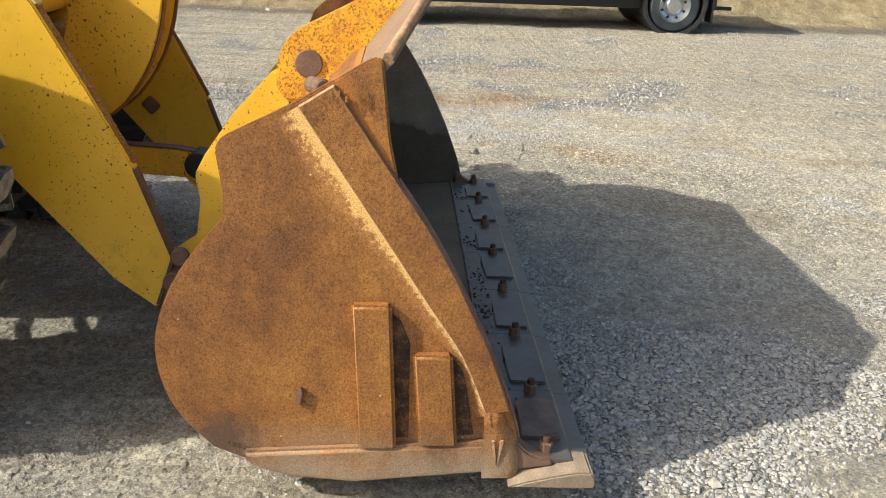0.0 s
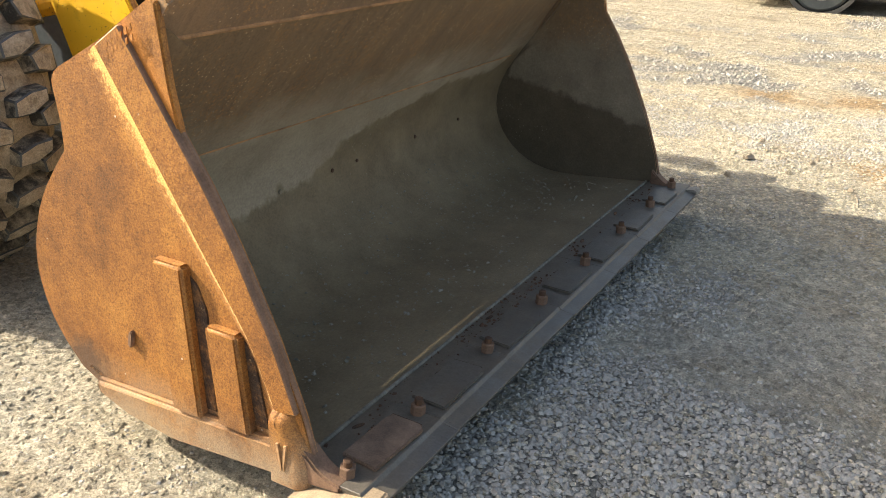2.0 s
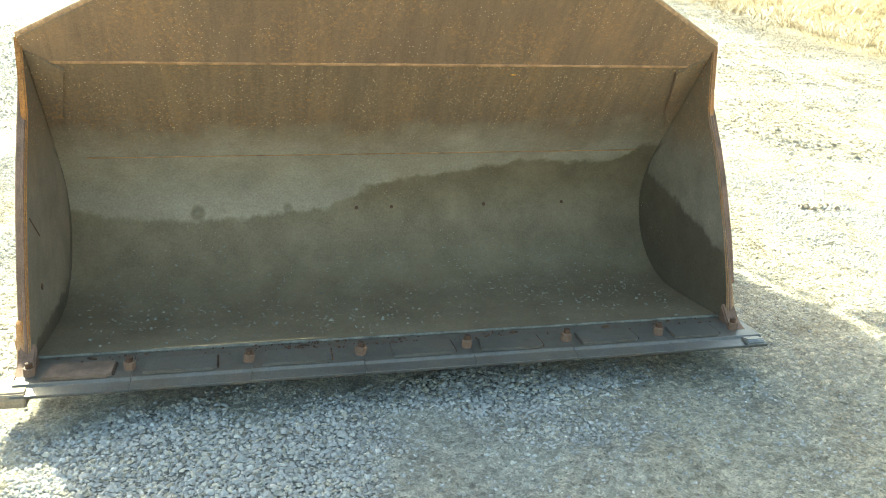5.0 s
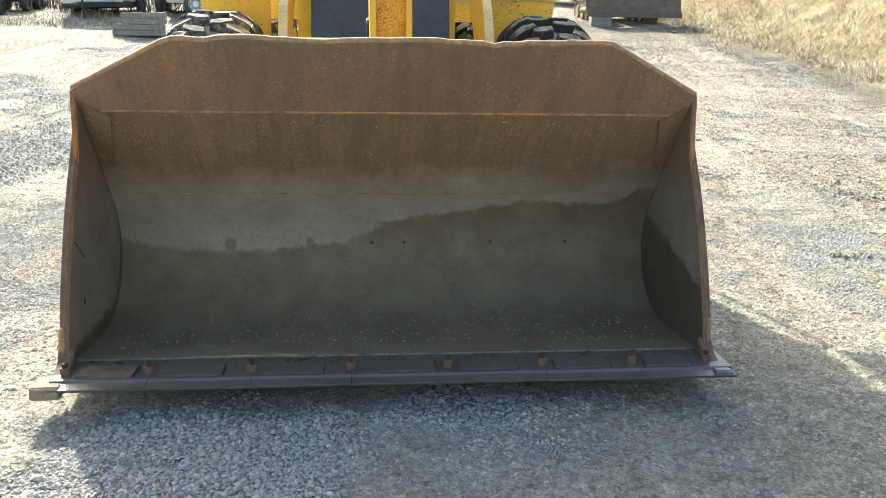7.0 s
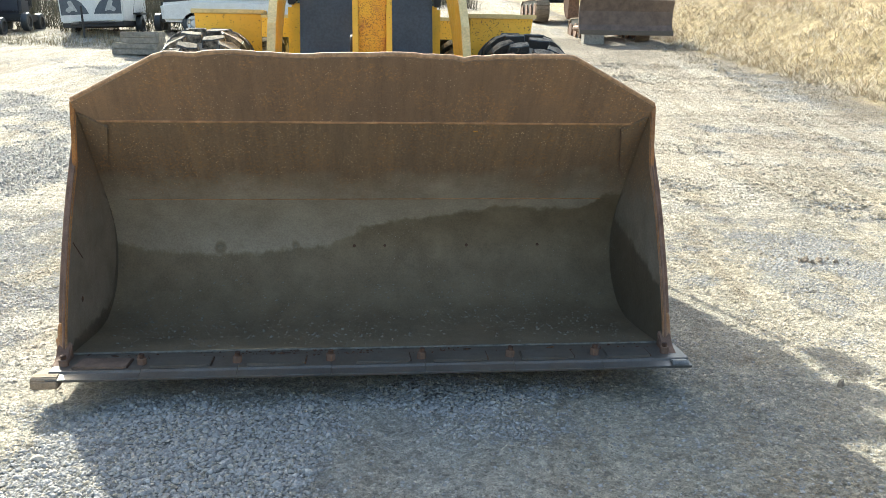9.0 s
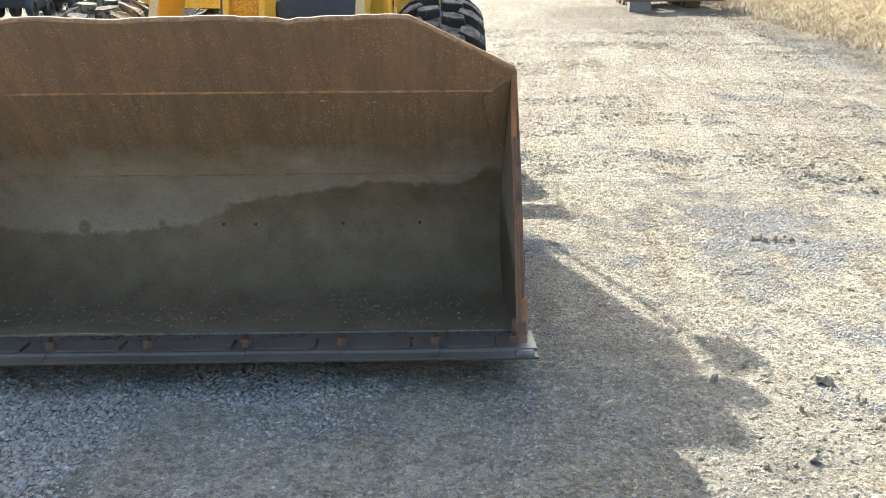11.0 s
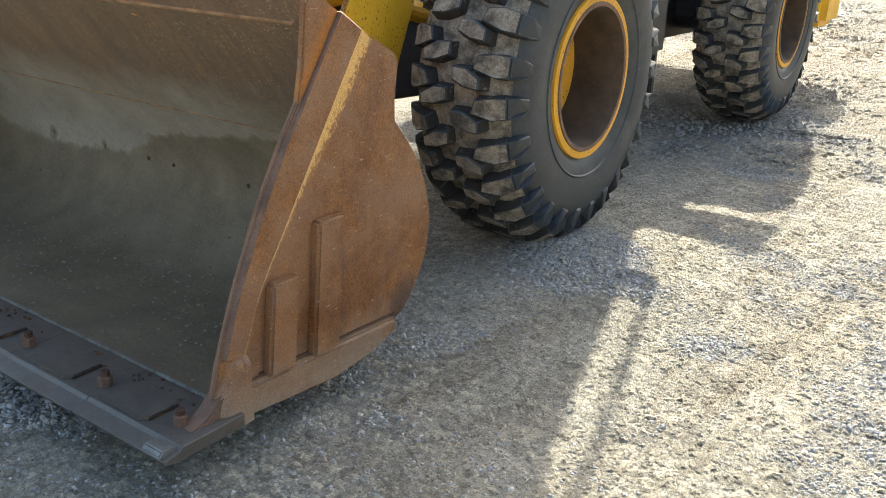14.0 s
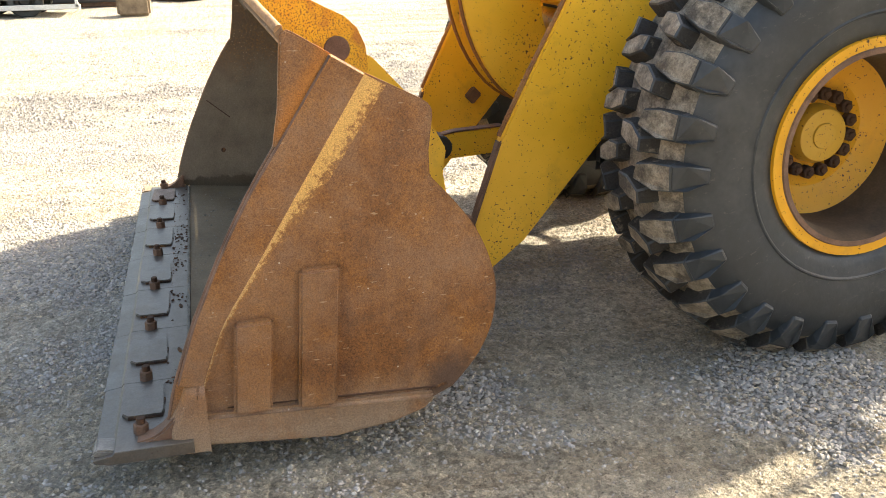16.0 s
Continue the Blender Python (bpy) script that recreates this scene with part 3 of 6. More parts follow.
def prism(pts, lo, hi, axis=0, w=0.0, bm=None, seg=2):
    """A polygon in the other two axes, drawn out along axis from lo to hi."""
    own = bmesh.new()

    def at(p, d):
        return (d, *p) if axis == 0 else (p[0], d, p[1]) if axis == 1 else (*p, d)

    a, b = ([own.verts.new(at(p, d)) for p in pts] for d in (lo, hi))
    own.faces.new(a), own.faces.new(b[::-1])
    for i in range(len(pts)):
        j = (i + 1) % len(pts)
        own.faces.new((a[j], a[i], b[i], b[j]))
    bmesh.ops.recalc_face_normals(own, faces=own.faces)
    if w:
        bev(own, w, seg)
    return join(bm, own)


def rod(p, q, r, n=12, bm=None, w=0.0, r2=None):
    own = bmesh.new()
    p, q = Vector(p), Vector(q)
    m = Matrix.Translation((p + q) / 2) @ (q - p).to_track_quat("Z", "Y").to_matrix().to_4x4()
    bmesh.ops.create_cone(own, cap_ends=True, segments=n, radius1=r, radius2=r if r2 is None else r2, depth=(q - p).length, matrix=m)
    if w:
        bev(own, w, 1, 50)
    return join(bm, own)


def lathe(profile, n=48, bm=None, closed=True):
    """A profile of (x, radius) turned round the x axis."""
    own = bmesh.new()
    rings = [[own.verts.new((x, r * math.cos(2 * math.pi * k / n), r * math.sin(2 * math.pi * k / n))) for k in range(n)] for x, r in profile]
    pairs = list(zip(rings, rings[1:] + ([rings[0]] if closed else [])))
    for a, b in (pairs if closed else pairs[: len(rings) - 1]):
        for k in range(n):
            own.faces.new((a[k], a[(k + 1) % n], b[(k + 1) % n], b[k]))
    return join(bm, own)


def tube(points, r, n=8, bm=None):
    """A bent bar through the points."""
    own = bmesh.new()
    pts = [Vector(p) for p in points]
    rings = []
    for i, p in enumerate(pts):
        way = (pts[min(i + 1, len(pts) - 1)] - pts[max(i - 1, 0)]).normalized()
        q = way.to_track_quat("Z", "Y")
        rings.append([own.verts.new(p + q @ Vector((r * math.cos(2 * math.pi * k / n), r * math.sin(2 * math.pi * k / n), 0))) for k in range(n)])
    for a, b in zip(rings, rings[1:]):
        for k in range(n):
            own.faces.new((a[k], a[(k + 1) % n], b[(k + 1) % n], b[k]))
    own.faces.new(rings[0][::-1]), own.faces.new(rings[-1])
    return join(bm, own)


def smoothstep(a, b, v):
    t = np.clip((v - a) / (b - a), 0, 1)
    return t * t * (3 - 2 * t)


# ---- ground ----
def foot(y):
    """x of the foot of the grass bank."""
    return 11.9 - 2.9 * smoothstep(3.0, 9.0, y)


def fbm(x, y, seed, octaves=4, size=1.0):
    """Smooth value noise on arrays."""
    rng = np.random.default_rng(seed)
    table = rng.random((256, 256))
    out, amp = 0.0, 1.0
    for o in range(octaves):
        u, v = x / size * 2**o + 37.1 * o, y / size * 2**o + 11.7 * o
        i, j = np.floor(u).astype(int), np.floor(v).astype(int)
        fu, fv = u - i, v - j
        fu, fv = fu * fu * (3 - 2 * fu), fv * fv * (3 - 2 * fv)
        a, b, c, d = (table[(i + p) % 256, (j + q) % 256] for p, q in ((0, 0), (1, 0), (0, 1), (1, 1)))
        out = out + amp * ((a * (1 - fu) + b * fu) * (1 - fv) + (c * (1 - fu) + d * fu) * fv - 0.5)
        amp *= 0.5
    return out


def height(x, y):
    x, y = np.asarray(x, float), np.asarray(y, float)
    rise = 0.085 * 1.2 * np.logaddexp(0, (np.minimum(y, 70) - 6.0) / 1.2)
    up = np.clip(x - foot(y), 0, 16)
    bank = 0.52 * up * smoothstep(0, 2.5, up) + (0.30 * fbm(x, y, 5, 3, 3.0) + 0.30 * fbm(x, y, 7, 3, 0.8)) * smoothstep(0.3, 3, up)
    far = smoothstep(9, 16, np.hypot(x, y))
    rough = 0.022 * fbm(x, y, 3, 4, 0.9) + 0.018 * fbm(x, y, 4, 3, 0.16)
    lumps = (0.05 * fbm(x, y, 6, 3, 4.0) + 0.05 * fbm(x * 0.6, y * 1.6, 9, 3, 1.1)) * far
    sunk = 0.045 * np.exp(-(((np.abs(x) - 1.03) / 0.42) ** 2) - ((y - 2.40) / 0.55) ** 2)
    return rise + bank + rough + lumps + sunk


def grid_line(lo, hi, step, far):
    a = np.arange(lo, hi + 1e-6, step)
    out, left, s = [], [], step
    p = hi
    while p < far:
        s *= 1.065
        p += s
        out.append(p)
    p, s = lo, step
    while p > -far:
        s *= 1.065
        p -= s
        left.append(p)
    return np.array(left[::-1] + list(a) + out)


# sheets of loose stone: middle, half widths, thickness of cover
SHEETS = (
    (-0.82, -0.42, 0.58, 0.62, 1.15), (-1.35, -0.95, 0.75, 0.65, 0.8), (0.15, 0.10, 0.6, 0.12, 0.7), (1.24, -0.20, 0.16, 0.24, 0.55), (-2.5, 1.6, 0.9, 3.0, 0.62), (-4.0, -1.0, 1.6, 2.2, 0.5), (-5.2, 7.0, 3.4, 5.5, 0.55),
    (2.82, 1.48, 0.50, 0.48, 0.46), (3.05, 0.66, 0.62, 0.46, 0.42), (2.14, 1.74, 0.16, 0.14, 0.7), (3.20, 2.60, 0.55, 0.75, 0.7), (2.66, 0.05, 0.22, 0.26, 0.6),
    (1.38, 2.18, 0.30, 0.36, 1.0), (1.20, 5.0, 0.75, 0.8, 0.7), (1.35, 0.02, 0.18, 0.16, 0.55), (2.0, -2.2, 0.9, 0.7, 0.5), (5.2, 1.0, 1.2, 1.8, 0.5), (4.8, -1.9, 1.0, 0.7, 0.5),
)


def heap(x, y):
    """Loose stones before the bucket, beside the wheels and in old tipped patches."""
    out = 0.5 * np.exp(-(((x - foot(y) + 0.8) / 0.5) ** 2)) * smoothstep(3.0, 8.0, y)
    for cx, cy, a, b, much in SHEETS:
        out = np.maximum(out, much * np.exp(-((((x - cx) / a) ** 2 + ((y - cy) / b) ** 2) ** 1.5) * 0.7))
    return out


def fines_and_shade(x, y):
    """Trodden brown silt beside the heap, plus the loader's shade in the second lobe."""
    beside = 0.72 * np.exp(-(((x - 1.75) / 1.0) ** 2 + ((y + 1.0) / 1.3) ** 4)) + 0.62 * np.exp(-(((x - 1.62) / 0.62) ** 2 + ((y - 0.7) / 1.3) ** 2))
    return beside * (0.7 + 0.8 * fbm(x, y, 24, 3, 0.7))


def stains(x, y):
    """Two rust-brown streaks where soil was tracked over the stone."""
    out = 0
    for cx, cy, way, long, wide, much in ((4.55, -0.2, 95, 0.75, 0.27, 1.25), (2.80, -0.55, 236, 0.75, 0.22, 0.95), (6.3, -1.2, 95, 1.3, 0.22, 0.5)):
        u, v = math.cos(radians(way)), math.sin(radians(way))
        a, d = (x - cx) * u + (y - cy) * v, (y - cy) * u - (x - cx) * v
        out = out + much * np.exp(-((a / long) ** 4)) * np.exp(-((d / wide) ** 2))
    return np.clip(out * (0.8 + 1.4 * fbm(x, y, 27, 3, 0.35)), 0, 0.9)


def stony(x, y):
    """How thickly loose stones lie: 0 on bare fines, 1 in the sheets."""
    ragged = 0.8 * fbm(x, y, 21, 4, 1.1) + 0.90 * fbm(x, y, 22, 3, 0.30)
    far = smoothstep(5.0, 9.0, np.hypot(x, y))
    lanes = 0.55 * fbm(x * 1.0, y * 0.3, 29, 4, 1.3) * far - 0.12 * smoothstep(3.0, 6.0, y) * smoothstep(0.0, 2.0, x)
    return np.clip(heap(x, y) + ragged + lanes + 0.14 - 0.12 * fines_and_shade(x, y), 0, 1)


gx, gy = grid_line(-4.2, 4.2, 0.04, 900), grid_line(-3.4, 5.0, 0.04, 900)
GX, GY = np.meshgrid(gx, gy)
GZ = height(GX, GY)
verts = np.stack([GX, GY, GZ], -1).reshape(-1, 3)
nx, ny = len(gx), len(gy)
idx = np.arange(nx * ny).reshape(ny, nx)
quads = np.stack([idx[:-1, :-1], idx[:-1, 1:], idx[1:, 1:], idx[1:, :-1]], -1).reshape(-1, 4)
me = bpy.data.meshes.new("ground")
me.from_pydata(verts.tolist(), [], quads.tolist())
me.materials.append(GROUND)
cover = smoothstep(-1.3, 1.1, GX - foot(GY) + 0.9 * fbm(GX, GY, 8, 4, 1.1))
cover = np.maximum(cover, np.clip(0.42 * np.exp(-(((GX - 6.0) / 2.6) ** 2) - ((GY - 20.5) / 5.0) ** 2) * (0.8 + 1.6 * fbm(GX, GY, 12, 4, 1.6)), 0, 0.4))
me.attributes.new("bank", "FLOAT", "POINT").data.foreach_set("value", cover.reshape(-1).astype(np.float32))
me.attributes.new("silt", "FLOAT", "POINT").data.foreach_set("value", np.clip(fines_and_shade(GX, GY), 0, 0.85).reshape(-1).astype(np.float32))
me.attributes.new("stain", "FLOAT", "POINT").data.foreach_set("value", stains(GX, GY).reshape(-1).astype(np.float32))
me.attributes.new("loose", "FLOAT", "POINT").data.foreach_set("value", stony(GX, GY).reshape(-1).astype(np.float32))
me.shade_smooth()
ground = tagged(new("ground", me), "pale tan and grey crushed gravel yard rising to a bank", "ground", "", "structure")


def scatter(name, pts, sizes, material, label, category, flat=0.6, seed=0):
    """Many small angular stones as one mesh: each a crooked five-sided chip with a three-cornered top."""
    rng = np.random.default_rng(seed)
    n = len(pts)
    base = np.array([(1, 0, -0.3), (0.3, 0.95, -0.25), (-0.85, 0.55, -0.3), (-0.75, -0.65, -0.25), (0.4, -0.9, -0.3), (0.55, 0.05, 0.6), (-0.25, 0.5, 0.7), (-0.2, -0.5, 0.55)], float)
    faces = np.array([(5, 6, 7), (0, 1, 5), (1, 6, 5), (1, 2, 6), (2, 7, 6), (2, 3, 7), (3, 4, 7), (4, 5, 7), (4, 0, 5)])
    v = base[None] * (1 + 0.5 * (rng.random((n, 8, 3)) - 0.5))
    v[:, :, 2] *= flat
    v *= (sizes * 0.5)[:, None, None] * (0.7 + 0.6 * rng.random((n, 1, 3)))
    a = rng.random(n) * 2 * np.pi
    c, s = np.cos(a)[:, None], np.sin(a)[:, None]
    X = v[:, :, 0] * c - v[:, :, 1] * s
    Y = v[:, :, 0] * s + v[:, :, 1] * c
    Z = v[:, :, 2] + X * (rng.random((n, 1)) - 0.5) * 0.5 + Y * (rng.random((n, 1)) - 0.5) * 0.5
    out = np.stack([X + pts[:, None, 0], Y + pts[:, None, 1], Z + pts[:, None, 2]], -1).reshape(-1, 3)
    f = (faces[None] + 8 * np.arange(n)[:, None, None]).reshape(-1, 3)
    me = bpy.data.meshes.new(name)
    me.from_pydata(out.tolist(), [], f.tolist())
    me.materials.append(material)
    return tagged(new(name, me), label, category, "", "stuff")


rng = np.random.default_rng(11)


def gravel(x0, x1, y0, y1, pitch, lo, hi, floor, sink=0.15, hole=None, small=0.6, bare=False):
    """Stones on a shaken grid: close in the sheets, few, smaller and deeper bedded on the fines; or (bare) on the fines alone."""
    gx, gy = np.meshgrid(np.arange(x0, x1, pitch), np.arange(y0, y1, pitch))
    p = np.column_stack([gx.ravel(), gy.ravel()])
    p += (rng.random(p.shape) - 0.5) * pitch * 0.95
    if hole:
        p = p[~((p[:, 0] > hole[0]) & (p[:, 0] < hole[1]) & (p[:, 1] > hole[2]) & (p[:, 1] < hole[3]))]
    much = smoothstep(0.12, 0.90, stony(p[:, 0], p[:, 1]))
    keep = (floor * (1 - much) if bare else floor + (1 - floor) * much) > rng.random(len(p))
    p, much = p[keep], much[keep]
    size = (lo + (hi - lo) * rng.random(len(p)) ** 1.7) * (small + (1 - small) * much)
    z = height(p[:, 0], p[:, 1]) + size * (sink * (0.1 + 0.9 * much) + 0.12 * much * rng.random(len(p)))
    return np.column_stack([p, z]), size


scatter("gravel", *gravel(-3.9, 4.1, -2.7, 4.2, 0.0150, 0.011, 0.028, 0.10, 0.03), STONE, "loose grey and tan crushed gravel on the yard", "gravel", 0.58, 1)
scatter("gravel", *gravel(-9.0, 10.5, -7.0, 16.0, 0.052, 0.014, 0.038, 0.14, 0.16, (-3.9, 4.1, -2.7, 4.2), 0.7), STONE, "loose grey crushed gravel scattered over the yard", "gravel", 0.9, 2)
scatter("gravel", *gravel(-3.9, 4.1, -2.7, 4.2, 0.24, 0.024, 0.044, 0.25), STONE, "larger pale stones lying on the gravel", "gravel", 0.7, 3)
scatter("soil_crumbs", *gravel(-3.9, 4.1, -2.7, 4.2, 0.026, 0.008, 0.027, 0.80, 0.05, None, 1.0), GROUND, "trodden crumbs and clods of tan gravelly soil", "soil", 0.5, 4)
scatter("soil_crumbs", *gravel(-3.6, 3.9, -2.6, 3.6, 0.030, 0.014, 0.044, 0.55, 0.01, None, 1.0, True), GROUND, "flat trodden lumps of tan soil and bedded stone", "soil", 0.42, 6)
scatter("gravel", *gravel(-1.2, 3.2, -2.5, 0.8, 0.027, 0.010, 0.026, 0.40, 0.02, None, 0.9, True), STONE, "small stones bedded in the trodden fines", "gravel", 0.55, 7)
rows = gravel(0.2, 9.5, 3.6, 17.0, 0.062, 0.020, 0.080, 0.55, 0.03, None, 1.0)
row = fbm(rows[0][:, 0] * 0.5, rows[0][:, 1] * 1.8, 77, 4, 1.2) + 0.35 * np.exp(-(((rows[0][:, 1] - 5.38) / 0.16) ** 2)) > -0.04
scatter("soil_clods", rows[0][row], rows[1][row], GROUND, "dry clods of earth along old wheel tracks", "soil", 0.5, 5)


# brown clods dropped in a short trail, and a kicked-up lump of soil
g = np.random.default_rng(52)
u = g.random(16)
trail = np.column_stack([2.50 + 0.16 * u + g.normal(0, 0.035, 16), 0.05 - 0.40 * u])
lump = np.column_stack([g.normal(3.08, 0.07, 22), g.normal(2.17, 0.055, 22)])
lone = np.column_stack([g.uniform(1.9, 3.0, 9), g.uniform(-0.8, 0.1, 9)])
at = np.vstack([trail, lump, lone])
wide = 0.018 + 0.034 * g.random(len(at)) ** 1.6
scatter("soil_clods", np.column_stack([at, height(at[:, 0], at[:, 1]) + 0.35 * wide]), wide, CLOD, "brown crumbly clods dropped on the gravel", "soil", 1.0, 10)


# ---- loader bucket ----
CX = -0.012
bucket = thing("loader_bucket", (CX, 0.6, 0.09), "rusty brown steel loader bucket, muddy inside, held just above the gravel", "bucket")


def across(s, a, b):
    """x range between two distances from the bucket's middle on side s."""
    return sorted((CX + s * a, CX + s * b))


def curve(pts, n=6, closed=False):
    """A smooth line through the points (Catmull-Rom)."""
    p = [Vector(q) for q in pts]
    out = []
    last = len(p) if closed else len(p) - 1
    for i in range(last):
        a, b, c, d = (p[k % len(p)] if closed else p[min(max(k, 0), len(p) - 1)] for k in (i - 1, i, i + 1, i + 2))
        for k in range(n):
            t = k / n
            out.append(0.5 * (2 * b + (c - a) * t + (2 * a - 5 * b + 4 * c - d) * t * t + (3 * b - a - 3 * c + d) * t**3))
    return [tuple(v) for v in out] + ([] if closed else [tuple(p[-1])])


def thick(line, t):
    """The line and its copy t to its right, as one outline."""
    off = []
    for i, q in enumerate(line):
        a, b = Vector(line[max(i - 1, 0)]), Vector(line[min(i + 1, len(line) - 1)])
        w = (b - a).normalized()
        off.append((q[0] + w.y * t, q[1] - w.x * t))
    return off


FLOOR = curve([(0.252, 0.1565), (0.30, 0.1525), (0.45, 0.138), (0.62, 0.124), (0.76, 0.124), (0.87, 0.150), (0.96, 0.200), (1.03, 0.27), (1.07, 0.345), (1.087, 0.425), (1.075, 0.515), (1.035, 0.605), (0.97, 0.70)], 4)
UPPER = [(0.97, 0.70), (0.802, 0.91), (0.632, 1.12)]


def sheet(line, t, d, bumps=0.0, cols=36, seed=1):
    """A bent plate along the bucket's width, with slight dents."""
    bm, n = bmesh.new(), cols
    r = random.Random(seed)
    off = thick(line, t)
    ph = [r.random() * 6 for _ in range(4)]
    front, back = [], []
    for k in range(n + 1):
        x = CX - d + 2 * d * k / n
        wave = bumps * (math.sin(3.1 * x + ph[0]) + 0.6 * math.sin(7.3 * x + ph[1]))
        front.append([bm.verts.new((x, p[0] + wave * math.sin(3 * j + ph[2]), p[1] + wave * 0.5)) for j, p in enumerate(line)])
        back.append([bm.verts.new((x, *p)) for p in off])
    m = len(line)
    for k in range(n):
        for j in range(m - 1):
            bm.faces.new((front[k][j], front[k + 1][j], front[k + 1][j + 1], front[k][j + 1]))
            bm.faces.new((back[k][j], back[k][j + 1], back[k + 1][j + 1], back[k + 1][j]))
        bm.faces.new((front[k][0], back[k][0], back[k + 1][0], front[k + 1][0]))
        bm.faces.new((front[k][-1], front[k + 1][-1], back[k + 1][-1], back[k][-1]))
    for k in (0, n):
        for j in range(m - 1):
            bm.faces.new((front[k][j], front[k][j + 1], back[k][j + 1], back[k][j]))
    return bm


part("bucket_floor", sheet(FLOOR, 0.028, 1.315, 0.003), INSIDE, bucket, "curved floor plate coated in damp dark mud", smooth=40)
part("back_plate", sheet(UPPER, 0.024, 1.315, 0.002, seed=2), INSIDE, bucket, "flat brown upper back plate streaked with dry silt", smooth=40)

# spill guard with its battered upper edge
bm = bmesh.new()
r = random.Random(4)
rows_f, rows_b = [], []
cols = 60
for k in range(cols + 1):
    u = -1.315 + 2.63 * k / cols
    full = 0.385
    a = abs(u)
    top = full if a < 0.885 else full * (1 - (a - 0.885) / (1.315 - 0.885) * 0.70)
    if a < 0.885:
        top += 0.006 * math.sin(9 * u + 1) + 0.007 * (r.random() - 0.5) - (0.010 if 0.36 < u < 0.42 or -0.79 < u < -0.74 else 0)
    lean = 0.004 * math.sin(5 * u)
    f, b = [], []
    for j in range(5):
        q = top * j / 4
        y, z = 0.632 - 0.628 * q + lean * j / 4, 1.12 + 0.778 * q
        f.append(bm.verts.new((CX + u, y, z)))
        b.append(bm.verts.new((CX + u, y + 0.020, z + 0.016)))
    rows_f.append(f), rows_b.append(b)
for k in range(cols):
    for j in range(4):
        bm.faces.new((rows_f[k][j], rows_f[k + 1][j], rows_f[k + 1][j + 1], rows_f[k][j + 1]))
        bm.faces.new((rows_b[k][j], rows_b[k][j + 1], rows_b[k + 1][j + 1], rows_b[k + 1][j]))
    bm.faces.new((rows_f[k][4], rows_f[k + 1][4], rows_b[k + 1][4], rows_b[k][4]))
    bm.faces.new((rows_f[k][0], rows_b[k][0], rows_b[k + 1][0], rows_f[k + 1][0]))
for k in (0, cols):
    for j in range(4):
        bm.faces.new((rows_f[k][j], rows_f[k][j + 1], rows_b[k][j + 1], rows_b[k][j]))
lip_line = [tuple(0.5 * (f[4].co + b[4].co) + Vector((0, 0.004, 0.003))) for f, b in zip(rows_f, rows_b)]
guard = part("spill_guard", bm, GUARD, bucket, "rust-brown spill guard with a dented upper edge", smooth=40)
# rounded lip added; its paler colour paints the sun on the edge
part("guard_lip", tube(lip_line, 0.0125, 8), PALE_RUST, guard, "rounded upper lip, coloured pale as if sunlit", smooth=60)


def bead(p, q, r0, seed, n=90):
    """A knobbly weld seam."""
    rr = random.Random(seed)
    p, q = Vector(p), Vector(q)
    own = bmesh.new()
    way = (q - p).normalized()
    quat = way.to_track_quat("Z", "Y")
    rings = []
    for i in range(n + 1):
        c, rad = p.lerp(q, i / n), r0 * (0.86 + 0.28 * rr.random())
        rings.append([own.verts.new(c + quat @ Vector((rad * math.cos(k * math.pi / 3), rad * math.sin(k * math.pi / 3), 0))) for k in range(6)])
    for a, b in zip(rings, rings[1:]):
        for k in range(6):
            own.faces.new((a[k], a[(k + 1) % 6], b[(k + 1) % 6], b[k]))
    return own


part("weld_seam", bead((CX - 1.25, 0.630, 1.122), (CX + 1.25, 0.630, 1.122), 0.006, 1), RUSTO, bucket, "rusty orange weld seam")
part("weld_seam", bead((CX - 1.2, 0.966, 0.700), (CX + 1.2, 0.966, 0.700), 0.0026, 2), RUSTO, bucket, "thin rusty weld seam")
part("weld_seam", bead((CX - 1.30, 0.252, 0.1575), (CX + 1.30, 0.252, 0.1575), 0.0062, 3, 300), SEAM, bucket, "pale crumbly mud-filled weld seam")

def worn_rims(bm, s):
    """Rubbed-bright material (slot 1) on the bevels that face outwards on side s."""
    for f in bm.faces:
        f.normal_update()
        f.material_index = 1 if 0.35 < f.normal.x * s < 0.93 else 0
    return bm


OUTLINE = (
    [(0.578, 1.214), (0.592, 1.222), (0.612, 1.214), (0.780, 1.112), (0.935, 1.034), (0.958, 1.018), (0.966, 0.995), (0.953, 0.895)]
    + curve([(0.955, 0.825), (1.02, 0.752), (1.085, 0.664), (1.130, 0.560), (1.147, 0.462), (1.130, 0.352), (1.085, 0.262), (1.015, 0.180)], 4)
    + [(0.94, 0.146), (0.82, 0.106), (0.65, 0.088), (0.28, 0.120), (0.200, 0.196)]
    + curve([(0.225, 0.295), (0.285, 0.455), (0.325, 0.545), (0.397, 0.695), (0.472, 0.828), (0.541, 0.932)], 3)
    + [(0.560, 1.03)]
)
